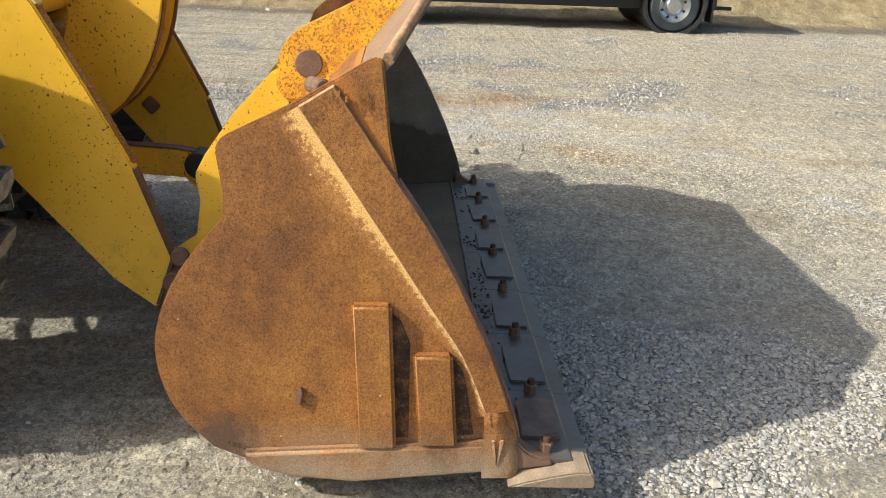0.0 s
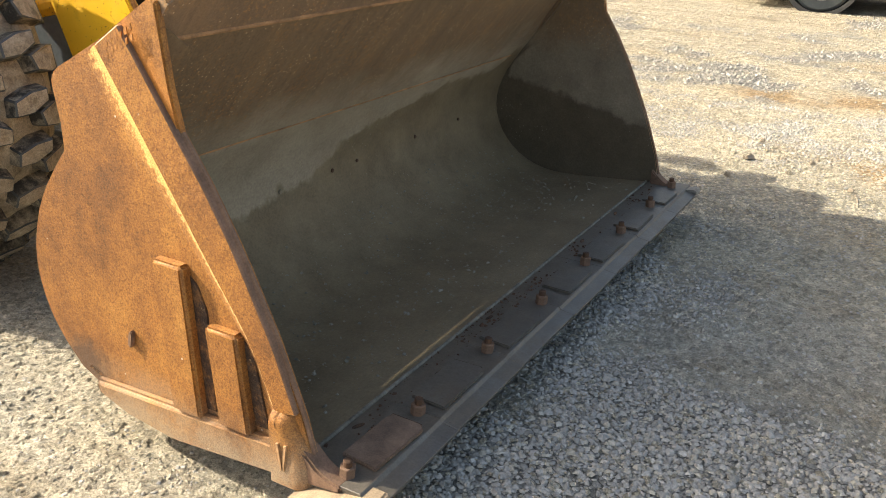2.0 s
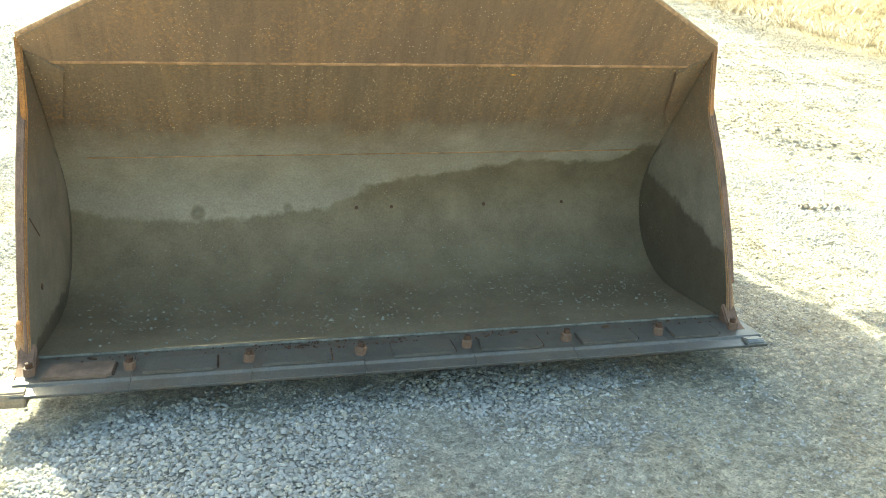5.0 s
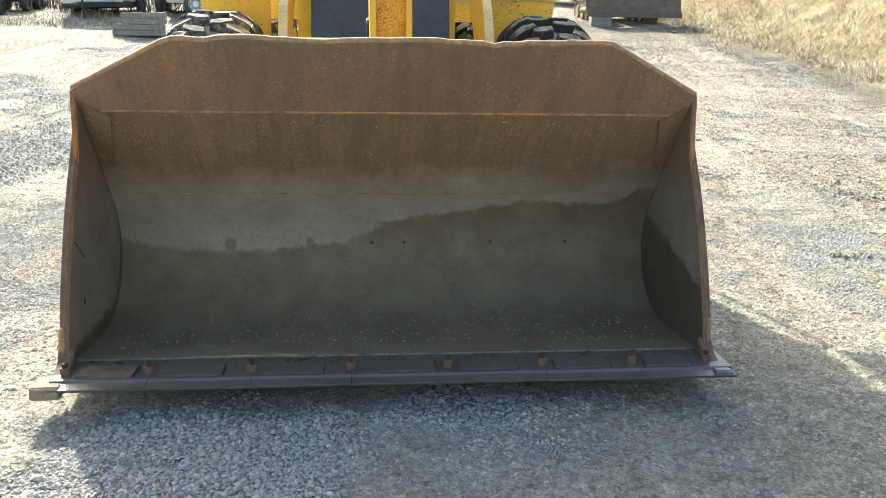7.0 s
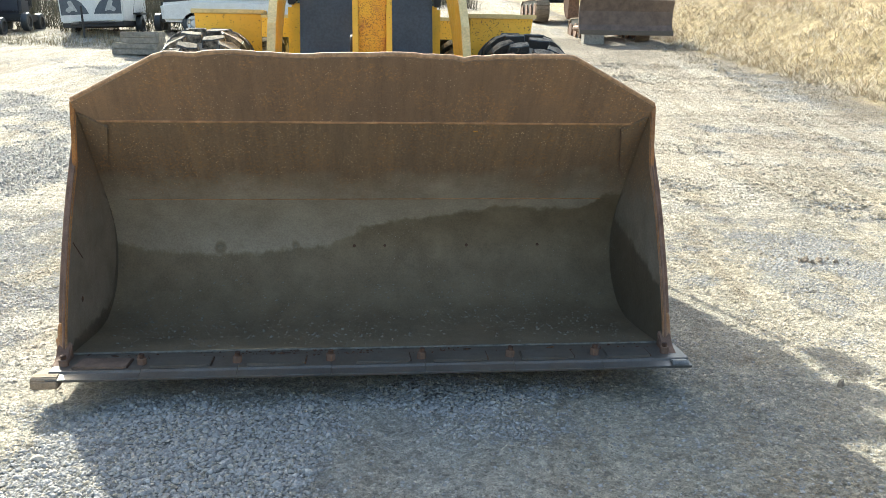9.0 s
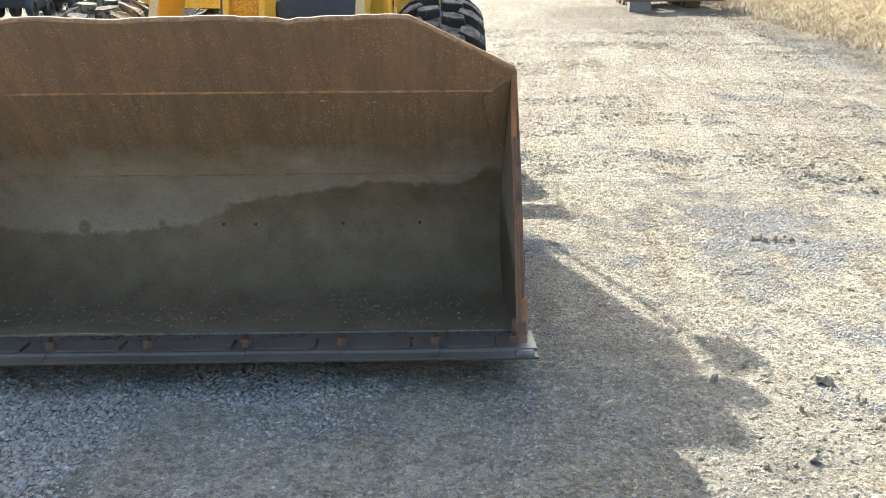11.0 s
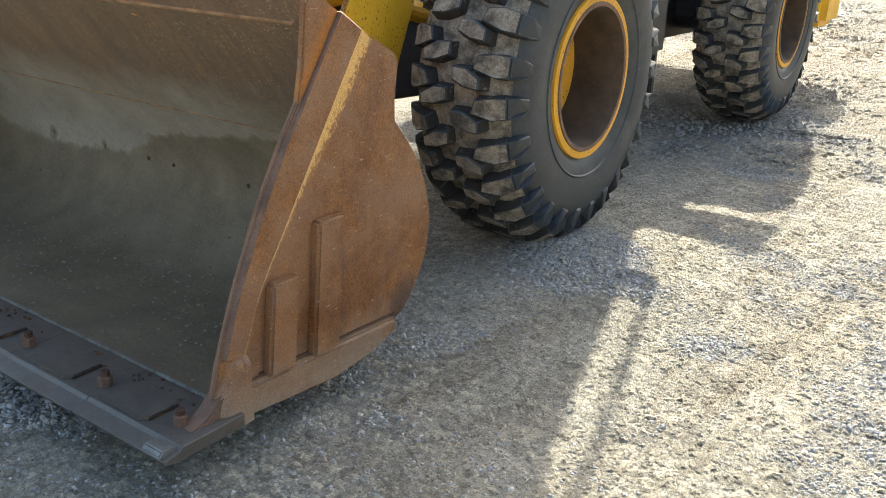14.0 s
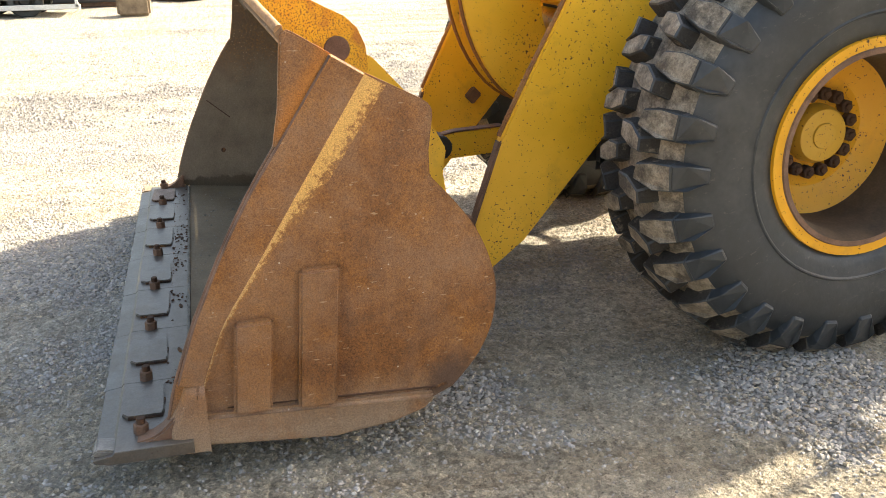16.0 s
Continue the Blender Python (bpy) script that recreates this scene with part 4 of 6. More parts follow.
for s in (-1, 1):
    lo, hi = across(s, 1.306, 1.330)
    lit = "orange-brown rusted side plate with worn-through patches" if s < 0 else "dull brown rusted side plate"
    dy = 0.010 if s < 0 else -0.008
    bm = prism([(y + dy * smoothstep(0.3, 0.9, y), z) for y, z in OUTLINE], lo, hi, 0, 0.005)
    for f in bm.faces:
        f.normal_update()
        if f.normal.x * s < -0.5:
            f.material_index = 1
    side = part("side_plate", bm, [RUST, INEND_SHADED], bucket, lit)
    spine = curve([(0.780, 1.106), (0.66, 0.917), (0.560, 0.760), (0.46, 0.602), (0.378, 0.475), (0.335, 0.378), (0.302, 0.290)], 3)
    strip = [(0.694, 1.160), (0.546, 0.934)] + curve([(0.474, 0.826), (0.399, 0.693), (0.328, 0.543), (0.288, 0.453), (0.236, 0.305)], 3) + spine[::-1]
    lo, hi = across(s, 1.322, 1.344)
    cutter = worn_rims(prism(strip, lo, hi, 0, 0.004, seg=1), s)
    for f in cutter.faces:
        if f.normal.y < -0.4:
            f.material_index = 2
    part("side_cutter", cutter, [RUST, PALE_RUST if s < 0 else RUST, RUSTM], side, "thick rusted side cutter")
    # sloping weld from the side plate up to the cutter
    bm, top, low = bmesh.new(), [], []
    lay = bm.verts.layers.float.new("worn")
    for i, (y, z) in enumerate(spine):
        w = 0.070 * (1 - 0.66 * smoothstep(0, 0.75, i / (len(spine) - 1))) + 0.002 * math.sin(5.3 * i)
        top.append(bm.verts.new((CX + s * 1.3425, y - 0.003, z + 0.001)))
        low.append(bm.verts.new((CX + s * 1.3290, y + w * 0.85, z - w * 0.52)))
    mid = [bm.verts.new((CX + s * (1.3355 + 0.0015 * math.sin(3.1 * i)), *(0.5 * a.co + 0.5 * b.co).yz)) for i, (a, b) in enumerate(zip(top, low))]
    for i in range(len(spine) - 1):
        bm.faces.new((top[i], top[i + 1], mid[i + 1], mid[i]))
        bm.faces.new((mid[i], mid[i + 1], low[i + 1], low[i]))
    bm.faces.new((top[0], mid[0], low[0])), bm.faces.new((top[-1], low[-1], mid[-1]))
    for vs, worn in ((top, 1.0), (mid, 0.36), (low, 0.0)):
        for i, v in enumerate(vs):
            u = i / (len(spine) - 1)
            v[lay] = worn + ((0.26 if s < 0 else 0.48) if worn < 1 else 0.1) * (1 - smoothstep(0.10, 0.5, u)) - 0.2 * smoothstep(0.5, 1.0, u)
    part("weld_seam", bm, RUSTL, side, "wide sloping weld with old yellow paint", smooth=50)
    # dark strips by the pads: crust with the pads' cast shadow painted in
    for crust in ([(0.505, 0.215), (0.552, 0.215), (0.556, 0.585), (0.530, 0.560), (0.507, 0.500)], [(0.330, 0.225), (0.388, 0.222), (0.394, 0.455), (0.365, 0.425)]):
        if s < 0:
            part("crust_and_pad_shadow", prism(crust, *across(s, 1.326, 1.3335), 0, 0.002), CRUST, side, "dark crust and painted shadow beside a wear pad")
    pads = ((0.555, 0.658, 0.192, 0.613, 0.018), (0.396, 0.500, 0.200, 0.474, 0.022)) if s < 0 else ((0.580, 0.690, 0.192, 0.602, 0.030), (0.399, 0.503, 0.200, 0.471, 0.024))
    for y0, y1, z0, z1, dy in pads:
        lo, hi = across(s, 1.322, 1.360)
        pad = prism([(y0 - dy, z0), (y1 - dy, z0), (y1, z1), (y0, z1)], lo, hi, 0, 0.009, seg=3)
        part("wear_pad", pad, RUST, side, "raised rectangular wear pad", smooth=40)
    lo, hi = across(s, 1.322, 1.3582)
    part("sole_strip", prism([(0.95, 0.180), (0.285, 0.214), (0.285, 0.118), (0.65, 0.084), (0.82, 0.102), (0.93, 0.138)], lo, hi, 0, 0.012, seg=3), RUST, side, "dusty wear strip along the sole", smooth=40)
    # corner guard: a rounded cap over the front edge
    bm, rings = bmesh.new(), []
    for z in np.linspace(0.110, 0.306, 15):
        front = 0.196 + 0.052 * smoothstep(0.165, 0.320, z) + 0.004 * math.sin(31 * z)
        rise = 0.050 * math.sqrt(max(0.0, 1 - ((z - 0.270) / 0.040) ** 2)) if z > 0.270 else 0.050 + 0.003 * math.sin(23 * z)
        wall = [(rise, 0.306), (rise, 0.285)] + [(rise * math.sin(q), front + 0.046 * (1 - math.cos(q))) for q in np.linspace(math.pi / 2, 0, 8)]
        rings.append([bm.verts.new((CX + s * (1.314 + u), y, z)) for u, y in wall])
    for one, two in zip(rings, rings[1:]):
        for i in range(len(one) - 1):
            bm.faces.new((one[i], one[i + 1], two[i + 1], two[i]))
        bm.faces.new((one[-1], one[0], two[0], two[-1]))
    bm.faces.new(rings[0]), bm.faces.new(rings[-1])
    bmesh.ops.recalc_face_normals(bm, faces=bm.faces[:])
    part("corner_guard", bm, RUST, side, "worn rounded corner guard", smooth=50)
    lo, hi = across(s, 1.290, 1.348)
    part("corner_fillet", prism([(0.230, 0.225), (0.200, 0.198), (0.182, 0.180), (0.158, 0.166), (0.110, 0.154), (0.110, 0.135), (0.230, 0.122)], lo, hi, 0, 0.006, seg=2), RUSTM, side, "scraped fillet running out on to the edge", smooth=50)
    if s < 0:
        for i in range(6):
            for j in range(2):
                w = 0.010 - 0.004 * ((i + j) % 2)
                y, z = 0.735 - 0.017 * i, 1.105 + 0.0095 * i - 0.022 * j
                part("cast_mark", prism([(y - w / 2, z), (y + w / 2, z - 0.004), (y + w / 2, z + 0.010), (y - w / 2, z + 0.014)], *across(s, 1.342, 1.3446), 0), RUST, side)
        chalk = prism([(0.284, 0.226), (0.277, 0.228), (0.268, 0.158), (0.272, 0.152)], *across(s, 1.360, 1.3676), 0)
        prism([(0.260, 0.226), (0.252, 0.228), (0.263, 0.152), (0.268, 0.156)], *across(s, 1.356, 1.3664), 0, 0.0, chalk)
        part("chalk_mark", chalk, PALE_RUST, side, "pale chalk mark")
        part("weld_scar", bead((CX + s * 1.3055, 0.392, 0.620), (CX + s * 1.3055, 0.508, 0.520), 0.0028, 23, 40), RUSTD, side, "dark cracked weld scar")
        part("bolt_hole", rod((CX + s * 1.308, 0.456, 0.343), (CX + s * 1.3035, 0.456, 0.343), 0.013, 12, None, 0.002), CRUST, side, "small dark hole")
        part("lifting_stub", prism([(0.792 + 0.009 * math.cos(a) - 0.005 * math.sin(a), 0.342 + 0.027 * math.sin(a)) for a in np.linspace(0, 2 * math.pi, 11)[:-1]], *across(s, 1.328, 1.343), 0, 0.003), RUSTM, side, "broken stub of a welded lug")
    if s > 0:
        part("crust_line", join(bead((CX + s * 1.331, 0.955, 0.188), (CX + s * 1.331, 0.62, 0.2035), 0.0032, 31, 90), bead((CX + s * 1.331, 0.62, 0.2035), (CX + s * 1.331, 0.36, 0.2155), 0.0022, 32, 70)), RUSTD, side, "dark crumbling dirt above the sole strip")
    part("heel_weld", bead((CX + s * 1.3305, 0.985, 0.196), (CX + s * 1.3305, 0.925, 0.176), 0.0045, 15, 40), CRUST, side, "dark crumbled weld at the heel")
    # bright bare metal along the front edge
    edge = [(CX + s * 1.320, y + 0.004, z) for y, z in curve([(0.200, 0.20), (0.225, 0.295), (0.285, 0.455), (0.325, 0.545), (0.397, 0.695), (0.472, 0.828), (0.541, 0.932)], 3)]
    part("worn_edge", tube(edge, 0.0070, 6), RUSTM, side, "rounded worn front edge")

# loose crumbs on the floor plate
g = np.random.default_rng(9)
n = 2600
px, py = g.uniform(-1.26, 1.24, n), 0.27 + 0.77 * g.random(n) ** 0.8
dens = 0.32 + 0.9 * np.exp(-(((px - 0.75) / 0.4) ** 2 + ((py - 0.85) / 0.22) ** 2)) + 0.5 * np.exp(-(((px + 0.8) / 0.5) ** 2 + ((py - 0.75) / 0.2) ** 2)) + fbm(px, py, 61, 3, 0.5)
keep = dens > g.random(n)
px, py = px[keep], py[keep]
floor_y, floor_z = np.array(FLOOR).T
pz = np.interp(py, floor_y[:34], floor_z[:34]) + 0.002
size = 0.003 + 0.013 * g.random(len(px)) ** 3
scatter("mud_crumbs", np.column_stack([px, py, pz]), size, GRIT, "pale grit and mud crumbs on the bucket floor", "grit", 0.7, 8)

# dark crumbs caught behind the wear plates
n = 420
px, py = g.uniform(-1.25, 1.25, n), g.uniform(0.185, 0.252, n)
keep = fbm(px, py * 3, 66, 3, 0.35) + 0.5 * np.exp(-(((px + 0.2) / 0.5) ** 2)) > 0.25 * g.random(n)
px, py = px[keep], py[keep]
scatter("mud_crumbs", np.column_stack([px, py, np.full(len(px), 0.156)]), 0.004 + 0.011 * g.random(len(px)) ** 2, RUSTD, "dark mud crumbs caught on the cutting edge", "grit", 0.8, 9)

# corner gussets between the spill guard and the side plates
for s in (-1, 1):
    bm = bmesh.new()
    pts = [(CX + s * 1.302, 0.90, 0.80), (CX + s * 1.302, 0.60, 1.17), (CX + s * 1.19, 0.645, 1.10), (CX + s * 1.24, 0.80, 0.91)]
    a = [bm.verts.new(p) for p in pts]
    b = [bm.verts.new((p[0], p[1] - 0.012, p[2] - 0.010)) for p in pts]
    bm.faces.new(a), bm.faces.new(b[::-1])
    for i in range(4):
        bm.faces.new((a[i], a[(i + 1) % 4], b[(i + 1) % 4], b[i]))
    gusset = part("corner_gusset", bm, INSIDE, bucket, "small brown corner gusset")
    if s > 0:
        part("gusset_weld", join(bead(pts[3], pts[0], 0.006, 71, 40), bead(pts[2], pts[3], 0.004, 72, 50)), RUSTM, gusset, "knobbly rusted weld")

# cutting edge with its bolt-on segments
EDGE = [(0.006, 0.128), (0.004, 0.139), (0.052, 0.146), (0.060, 0.155), (0.262, 0.154), (0.262, 0.118), (0.045, 0.118)]
seams = [-1.352, -0.985, -0.59, -0.20, 0.20, 0.585, 0.975, 1.366]
for k, (a, b) in enumerate(zip(seams, seams[1:])):
    w = 0.002 * ((k * 37) % 5 - 2) / 2
    poly = [(y + (w if y < 0.1 else 0), z) for y, z in EDGE]
    part("cutting_edge", prism(poly, a + 0.0003, b - 0.0003, 0, 0.0015, seg=1), STEEL, bucket, "worn brownish-grey cutting edge segment")
for s in (-1, 1):
    lo, hi = across(s, 1.290, 1.398 if s < 0 else 1.362)
    tip = 0.098 if s < 0 else 0.126
    end = prism([(0.002, tip), (0.0, 0.134), (0.012, 0.148), (0.050, 0.149), (0.120, 0.136), (0.190, 0.119), (0.240, tip + 0.004)], lo, hi, 0, 0.005)
    if s > 0:
        for v in end.verts:
            v.co.z += 0.012 * (1 - smoothstep(0.0, 0.08, v.co.y))
    part("edge_end", end, MUDPAINT if s < 0 else SCRAPED, bucket, "pale scraped end of the cutting edge" if s < 0 else "worn bright end of the cutting edge")
BOLTS = [-1.310, -0.995, -0.599, -0.206, 0.188, 0.577, 0.958, 1.278]
for k, x in enumerate(BOLTS):
    y, z = 0.124, 0.158
    turn = pose(x, y, z, 4, 0, 25 * k)
    bm = rod((0, 0, -0.01), (0, 0, 0.026), 0.021, 6, None, 0.002)
    bolt = part("edge_bolt", bm, RUSTM, bucket, "rusted hexagon nut on a bolt", turn)
    part("bolt_end", rod((0, 0, 0.02), (0, 0, 0.043), 0.012, 10, None, 0.002), RUSTD, bolt, "", turn)
for k, (a, b) in enumerate(zip(BOLTS, BOLTS[1:])):
    x0, x1 = a + 0.045, a + 0.045 + (b - a) * (0.62 if k != 0 else 0.70)
    if k == 3:
        x0, x1 = a + 0.11, b - 0.05
    m = pose((x0 + x1) / 2, 0.125, 0.160, -1, 0, ((k * 53) % 7 - 3) * 0.6)
    h = (x1 - x0) / 2
    pl = prism([(-h, -0.055), (h - 0.02, -0.058), (h, -0.040), (h, 0.052), (h - 0.03, 0.058), (-h + 0.01, 0.055)], -0.008, 0.0045, 2, 0.003)
    plate = part("wear_plate", pl, STEEL if k else OLDRED, bucket, "bolted wear plate" if k else "red-brown wear plate", m)
    gap = prism([(h - 0.012, -0.042), (h + 0.0035, -0.040), (h + 0.004, 0.054), (h - 0.10, 0.0605), (h - 0.10, 0.054), (h - 0.02, 0.050)], -0.012, 0.0015, 2, 0.001)
    part("crack_strip", gap, CRUST, plate, "dark strip along the plate's back and one end", m)
# empty bolt holes and the dark drill holes of the back
for x in (-1.13, -0.40, 0.40, 0.78):
    ring = prism([(0.020 * math.cos(a), 0.007 * math.sin(a)) for a in np.linspace(0, 2 * math.pi, 11)[:-1]], -0.002, 0.0025, 2, 0.001)
    part("bolt_hole", ring, CRUST, bucket, "empty countersunk bolt hole", pose(x, 0.222, 0.1545, 0, 0, 20 * x))
HOLES = [(-0.80, 0.016), (-0.408, 0.0115), (-0.100, 0.010), (0.062, 0.009), (0.501, 0.010), (0.889, 0.009), (-0.02, 0.007)]
for x, rad in HOLES:
    z = 0.425 if x != -0.02 else 0.50
    bm = rod((0, 0.004, 0), (0, -0.0035, 0), rad * 0.85, 14, None, 0.002)
    part("plug_weld", bm, SILT if rad > 0.011 else RUSTD, bucket, "dark plug in the back plate", Matrix.Translation((x, 1.084, z)))

# brackets and hinge plates on the bucket's back
for s in (-1, 1):
    plate = [(0.66, 1.085), (0.79, 0.95), (0.92, 0.955), (0.945, 1.00), (0.938, 1.08), (0.912, 1.14), (0.87, 1.18), (0.80, 1.215), (0.72, 1.255), (0.57, 1.335), (0.452, 1.405), (0.432, 1.388), (0.648, 1.135)]
    lo, hi = across(s, 0.475, 0.505)
    bm = prism(plate, lo, hi, 0, 0.004)
    for f in bm.faces:
        f.normal_update()
        f.material_index = 1 if f.normal.x * s < -0.5 else 0
    tilt = part("link_bracket", bm, [SPECK, RUST], bucket, "speckled yellow bracket with a closed pin hole")
    part("pin_boss", rod((CX + s * 0.465, 0.838, 1.072), (CX + s * 0.512, 0.838, 1.072), 0.045, 24, None, 0.003), RUSTM, tilt, "rusted pin end")
    hinge = [(0.80, 0.985), (0.93, 1.05), (0.96, 1.04), (1.09, 0.90), (1.19, 0.76), (1.228, 0.69), (1.215, 0.60), (1.235, 0.47), (1.335, 0.40), (1.35, 0.33), (1.30, 0.27), (1.22, 0.26), (1.17, 0.34), (1.135, 0.44), (1.125, 0.54), (1.085, 0.63), (1.015, 0.722), (0.87, 0.90)]
    lo, hi = across(s, 0.455, 0.490)
    ear = part("hinge_plate", prism(hinge, lo, hi, 0, 0.006), YEL, bucket, "yellow hinge plate worn at its edges")
    part("hinge_pin", rod((CX + s * 0.44, 1.295, 0.335), (CX + s * 0.60, 1.295, 0.335), 0.040, 20, None, 0.004), RUSTM, ear, "rusted hinge pin")
    part("pin_lug", rod((CX + s * 0.59, 1.265, 0.44), (CX + s * 0.63, 1.265, 0.44), 0.030, 14, None, 0.006), RUSTM, ear, "rusted pin keeper")
part("top_lip", prism([(0.632, 1.120), (0.652, 1.136), (0.700, 1.112), (0.860, 0.925), (0.842, 0.910), (0.680, 1.086)], CX - 1.30, CX + 1.30, 0, 0.004), RUST, bucket, "flat dusty pink-brown stiffener behind the lip")
part("lip_hook", rod((CX - 1.16, 0.735, 1.118), (CX - 1.05, 0.775, 1.105), 0.022, 12, None, 0.006), RUSTM, bucket, "small rusted hook")


# ---- wheel loader ----
loader = thing("wheel_loader", (0, 3.6, 0), "yellow wheel loader with muddy block-tread tyres and chipped paint", "wheel loader")
ARM = [(1.365, 0.235), (1.300, 0.420), (1.405, 0.745), (1.520, 0.98), (1.650, 1.23), (1.86, 1.56), (2.20, 1.86), (2.62, 2.06), (3.30, 2.22), (3.48, 2.16), (3.50, 2.00), (3.30, 1.90), (2.75, 1.74), (2.38, 1.52), (2.05, 1.21), (1.880, 0.80), (1.615, 0.480), (1.50, 0.34)]
for s in (-1, 1):
    x0, x1 = sorted((s * 0.545, s * 0.590))
    arm = part("lift_arm", prism(ARM, x0, x1, 0, 0.006), YEL, loader, "chipped yellow lift arm with a rusty front edge")
    line = [(s * 0.568, y - 0.003, z) for y, z in [(1.405, 0.745), (1.520, 0.98), (1.650, 1.23)]]
    part("edge_weld", join(bead(line[0], line[1], 0.0115, 7, 60), bead(line[1], line[2], 0.0105, 8, 60)), RUSTL, arm, "rough rust-brown weld on the arm's edge")
    # sunlight along the arm's upper edge, painted as a cream strip
    strip = [(1.648, 1.235), (1.858, 1.565), (2.198, 1.865), (2.62, 2.066), (2.62, 2.074), (2.194, 1.874), (1.850, 1.572), (1.640, 1.240)]
    part("sunlit_edge_strip", prism(strip, *sorted((s * 0.542, s * 0.592)), 0, 0.002), CREAM, arm, "pale strip painting the arm's sunlit upper edge")
    x0, x1 = sorted((s * 0.543, s * 0.592))
    part("tip_plate", prism([(1.360, 0.24), (1.294, 0.42), (1.397, 0.735), (1.412, 0.730), (1.310, 0.42), (1.374, 0.25)], x0, x1, 0, 0.006), RUSTM, arm, "brown rusted tip reinforcement")
    part("arm_pin", rod((s * 0.50, 3.38, 2.06), (s * 0.63, 3.38, 2.06), 0.07, 20, None, 0.006), BLACK, arm)
    part("stop_block", prism([(1.605, 0.700), (1.650, 0.748), (1.692, 0.706), (1.647, 0.658)], *sorted((s * 0.520, s * 0.548)), 0, 0.006), RUSTM, arm, "square bolted stop")
link = part("tilt_link", prism([(1.31, 0.575), (1.345, 0.640), (1.40, 0.652), (1.60, 0.662), (1.67, 0.63), (1.67, 0.575), (1.60, 0.548), (1.45, 0.540), (1.36, 0.535)], -0.022, 0.022, 0, 0.005), YEL, loader, "chipped yellow tilt link")
part("link_lip", prism([(1.335, 0.638), (1.40, 0.650), (1.61, 0.661), (1.61, 0.667), (1.40, 0.656), (1.333, 0.643)], -0.027, 0.027, 0, 0.002), RUSTM, link, "rusted upper lip of the link")
part("link_bush", rod((-0.055, 1.322, 0.592), (0.055, 1.322, 0.592), 0.052, 20, None, 0.004), BLACK, link, "black greasy link bush")
tube_y, tube_z = 1.80, 1.285
cross = part("cross_tube", rod((-0.546, tube_y, tube_z), (0.546, tube_y, tube_z), 0.12, 32, None, 0.004), YEL, loader, "yellow round cross tube between the arms", smooth=40)
CRANK = curve([(1.39, 1.42), (1.40, 1.20), (1.46, 1.00), (1.57, 0.84), (1.70, 0.765), (1.77, 0.83), (1.785, 0.99), (1.74, 1.13), (1.75, 1.27), (1.86, 1.46), (1.92, 1.75), (1.86, 1.98), (1.74, 2.12), (1.60, 2.05), (1.48, 1.75)], 3, True)
for x0, x1 in ((-0.10, -0.068), (0.082, 0.114)):
    crank = part("bell_crank", prism(CRANK, x0, x1, 0, 0.004), YEL, loader, "rounded yellow bell crank plate")
    part("rim_weld", tube([(x0 + 0.017, y - 0.006, z) for y, z in CRANK[:18]], 0.008, 6), RUSTL, crank)
part("crank_web", prism([(1.46, 2.0), (1.44, 1.1), (1.54, 0.93), (1.58, 0.95), (1.48, 1.12), (1.50, 2.0)], -0.068, 0.082, 0, 0.004), SPECK, loader, "yellow web plate scuffed to bare metal")
part("crank_pin", rod((-0.115, 1.78, 1.45), (0.13, 1.78, 1.45), 0.065, 20, None, 0.005), BLACK, crank)
# black block added to give the dark void behind the bell crank
part("dark_gap_block", box(-0.32, 0.30, 1.90, 2.20, 0.50, 1.34, 0.04), BLACK, loader, "added black block darkening the gap between the arms")
for z in (0.56, 0.72):
    part("hose", tube(curve([(-0.70, 2.72, z + 0.10), (-0.52, 2.66, z), (-0.30, 2.60, z - 0.03), (0.0, 2.45, z + 0.06), (0.1, 2.15, z + 0.10)], 4), 0.018, 8), BLACK, loader, "black hydraulic hose", smooth=60)
part("frame_pin", lathe([(-0.26, 0.001), (-0.26, 0.052), (-0.24, 0.058), (0.24, 0.058), (0.26, 0.052), (0.26, 0.001)], 24, None, False), YEL, loader, "yellow pivot pin", Matrix.Translation((0, 1.87, 1.08)), 40)
part("tilt_cylinder", rod((-0.02, 1.78, 1.98), (-0.02, 3.2, 1.65), 0.075, 20, None, 0.006), YEL, loader, "yellow hydraulic tilt cylinder")
for s in (-1, 1):
    part("lift_cylinder", rod((s * 0.42, 1.95, 1.05), (s * 0.42, 3.35, 0.75), 0.07, 20, None, 0.006), YEL, loader)

# front frame, axles, body
part("front_tower", prism([(2.0, 0.62), (2.0, 1.0), (2.9, 1.35), (3.1, 2.15), (3.65, 2.15), (3.7, 0.55)], -0.47, 0.47, 0, 0.02), SLATE, loader, "dark slate front frame tower")
for y in (2.42, 5.65):
    zc = 0.775 + (0.06 if y > 5 else 0)
    ax = part("axle", rod((-0.78, y, zc), (0.78, y, zc), 0.15, 20, None, 0.02, 0.15), BLACK, loader, "oily black axle housing")
    part("differential", rod((0, y - 0.25, zc), (0, y + 0.25, zc), 0.27, 20, None, 0.05), BLACK, ax)
part("frame_joint", box(-0.35, 0.35, 3.6, 4.3, 0.55, 1.05, 0.03), BLACK, loader, "black articulation joint")
part("rear_frame", box(-0.42, 0.42, 4.2, 7.4, 0.62, 1.25, 0.03), BLACK, loader, "black rear frame")
hood = part("engine_hood", prism([(5.11, 1.25), (5.11, 2.02), (7.55, 1.88), (7.75, 1.70), (7.75, 1.0), (7.0, 1.0)], -0.62, 0.62, 0, 0.05, seg=3), YEL, loader, "yellow engine hood")
part("counterweight", box(-1.10, 1.10, 7.35, 7.9, 0.62, 1.35, 0.06), YEL, loader, "yellow counterweight")
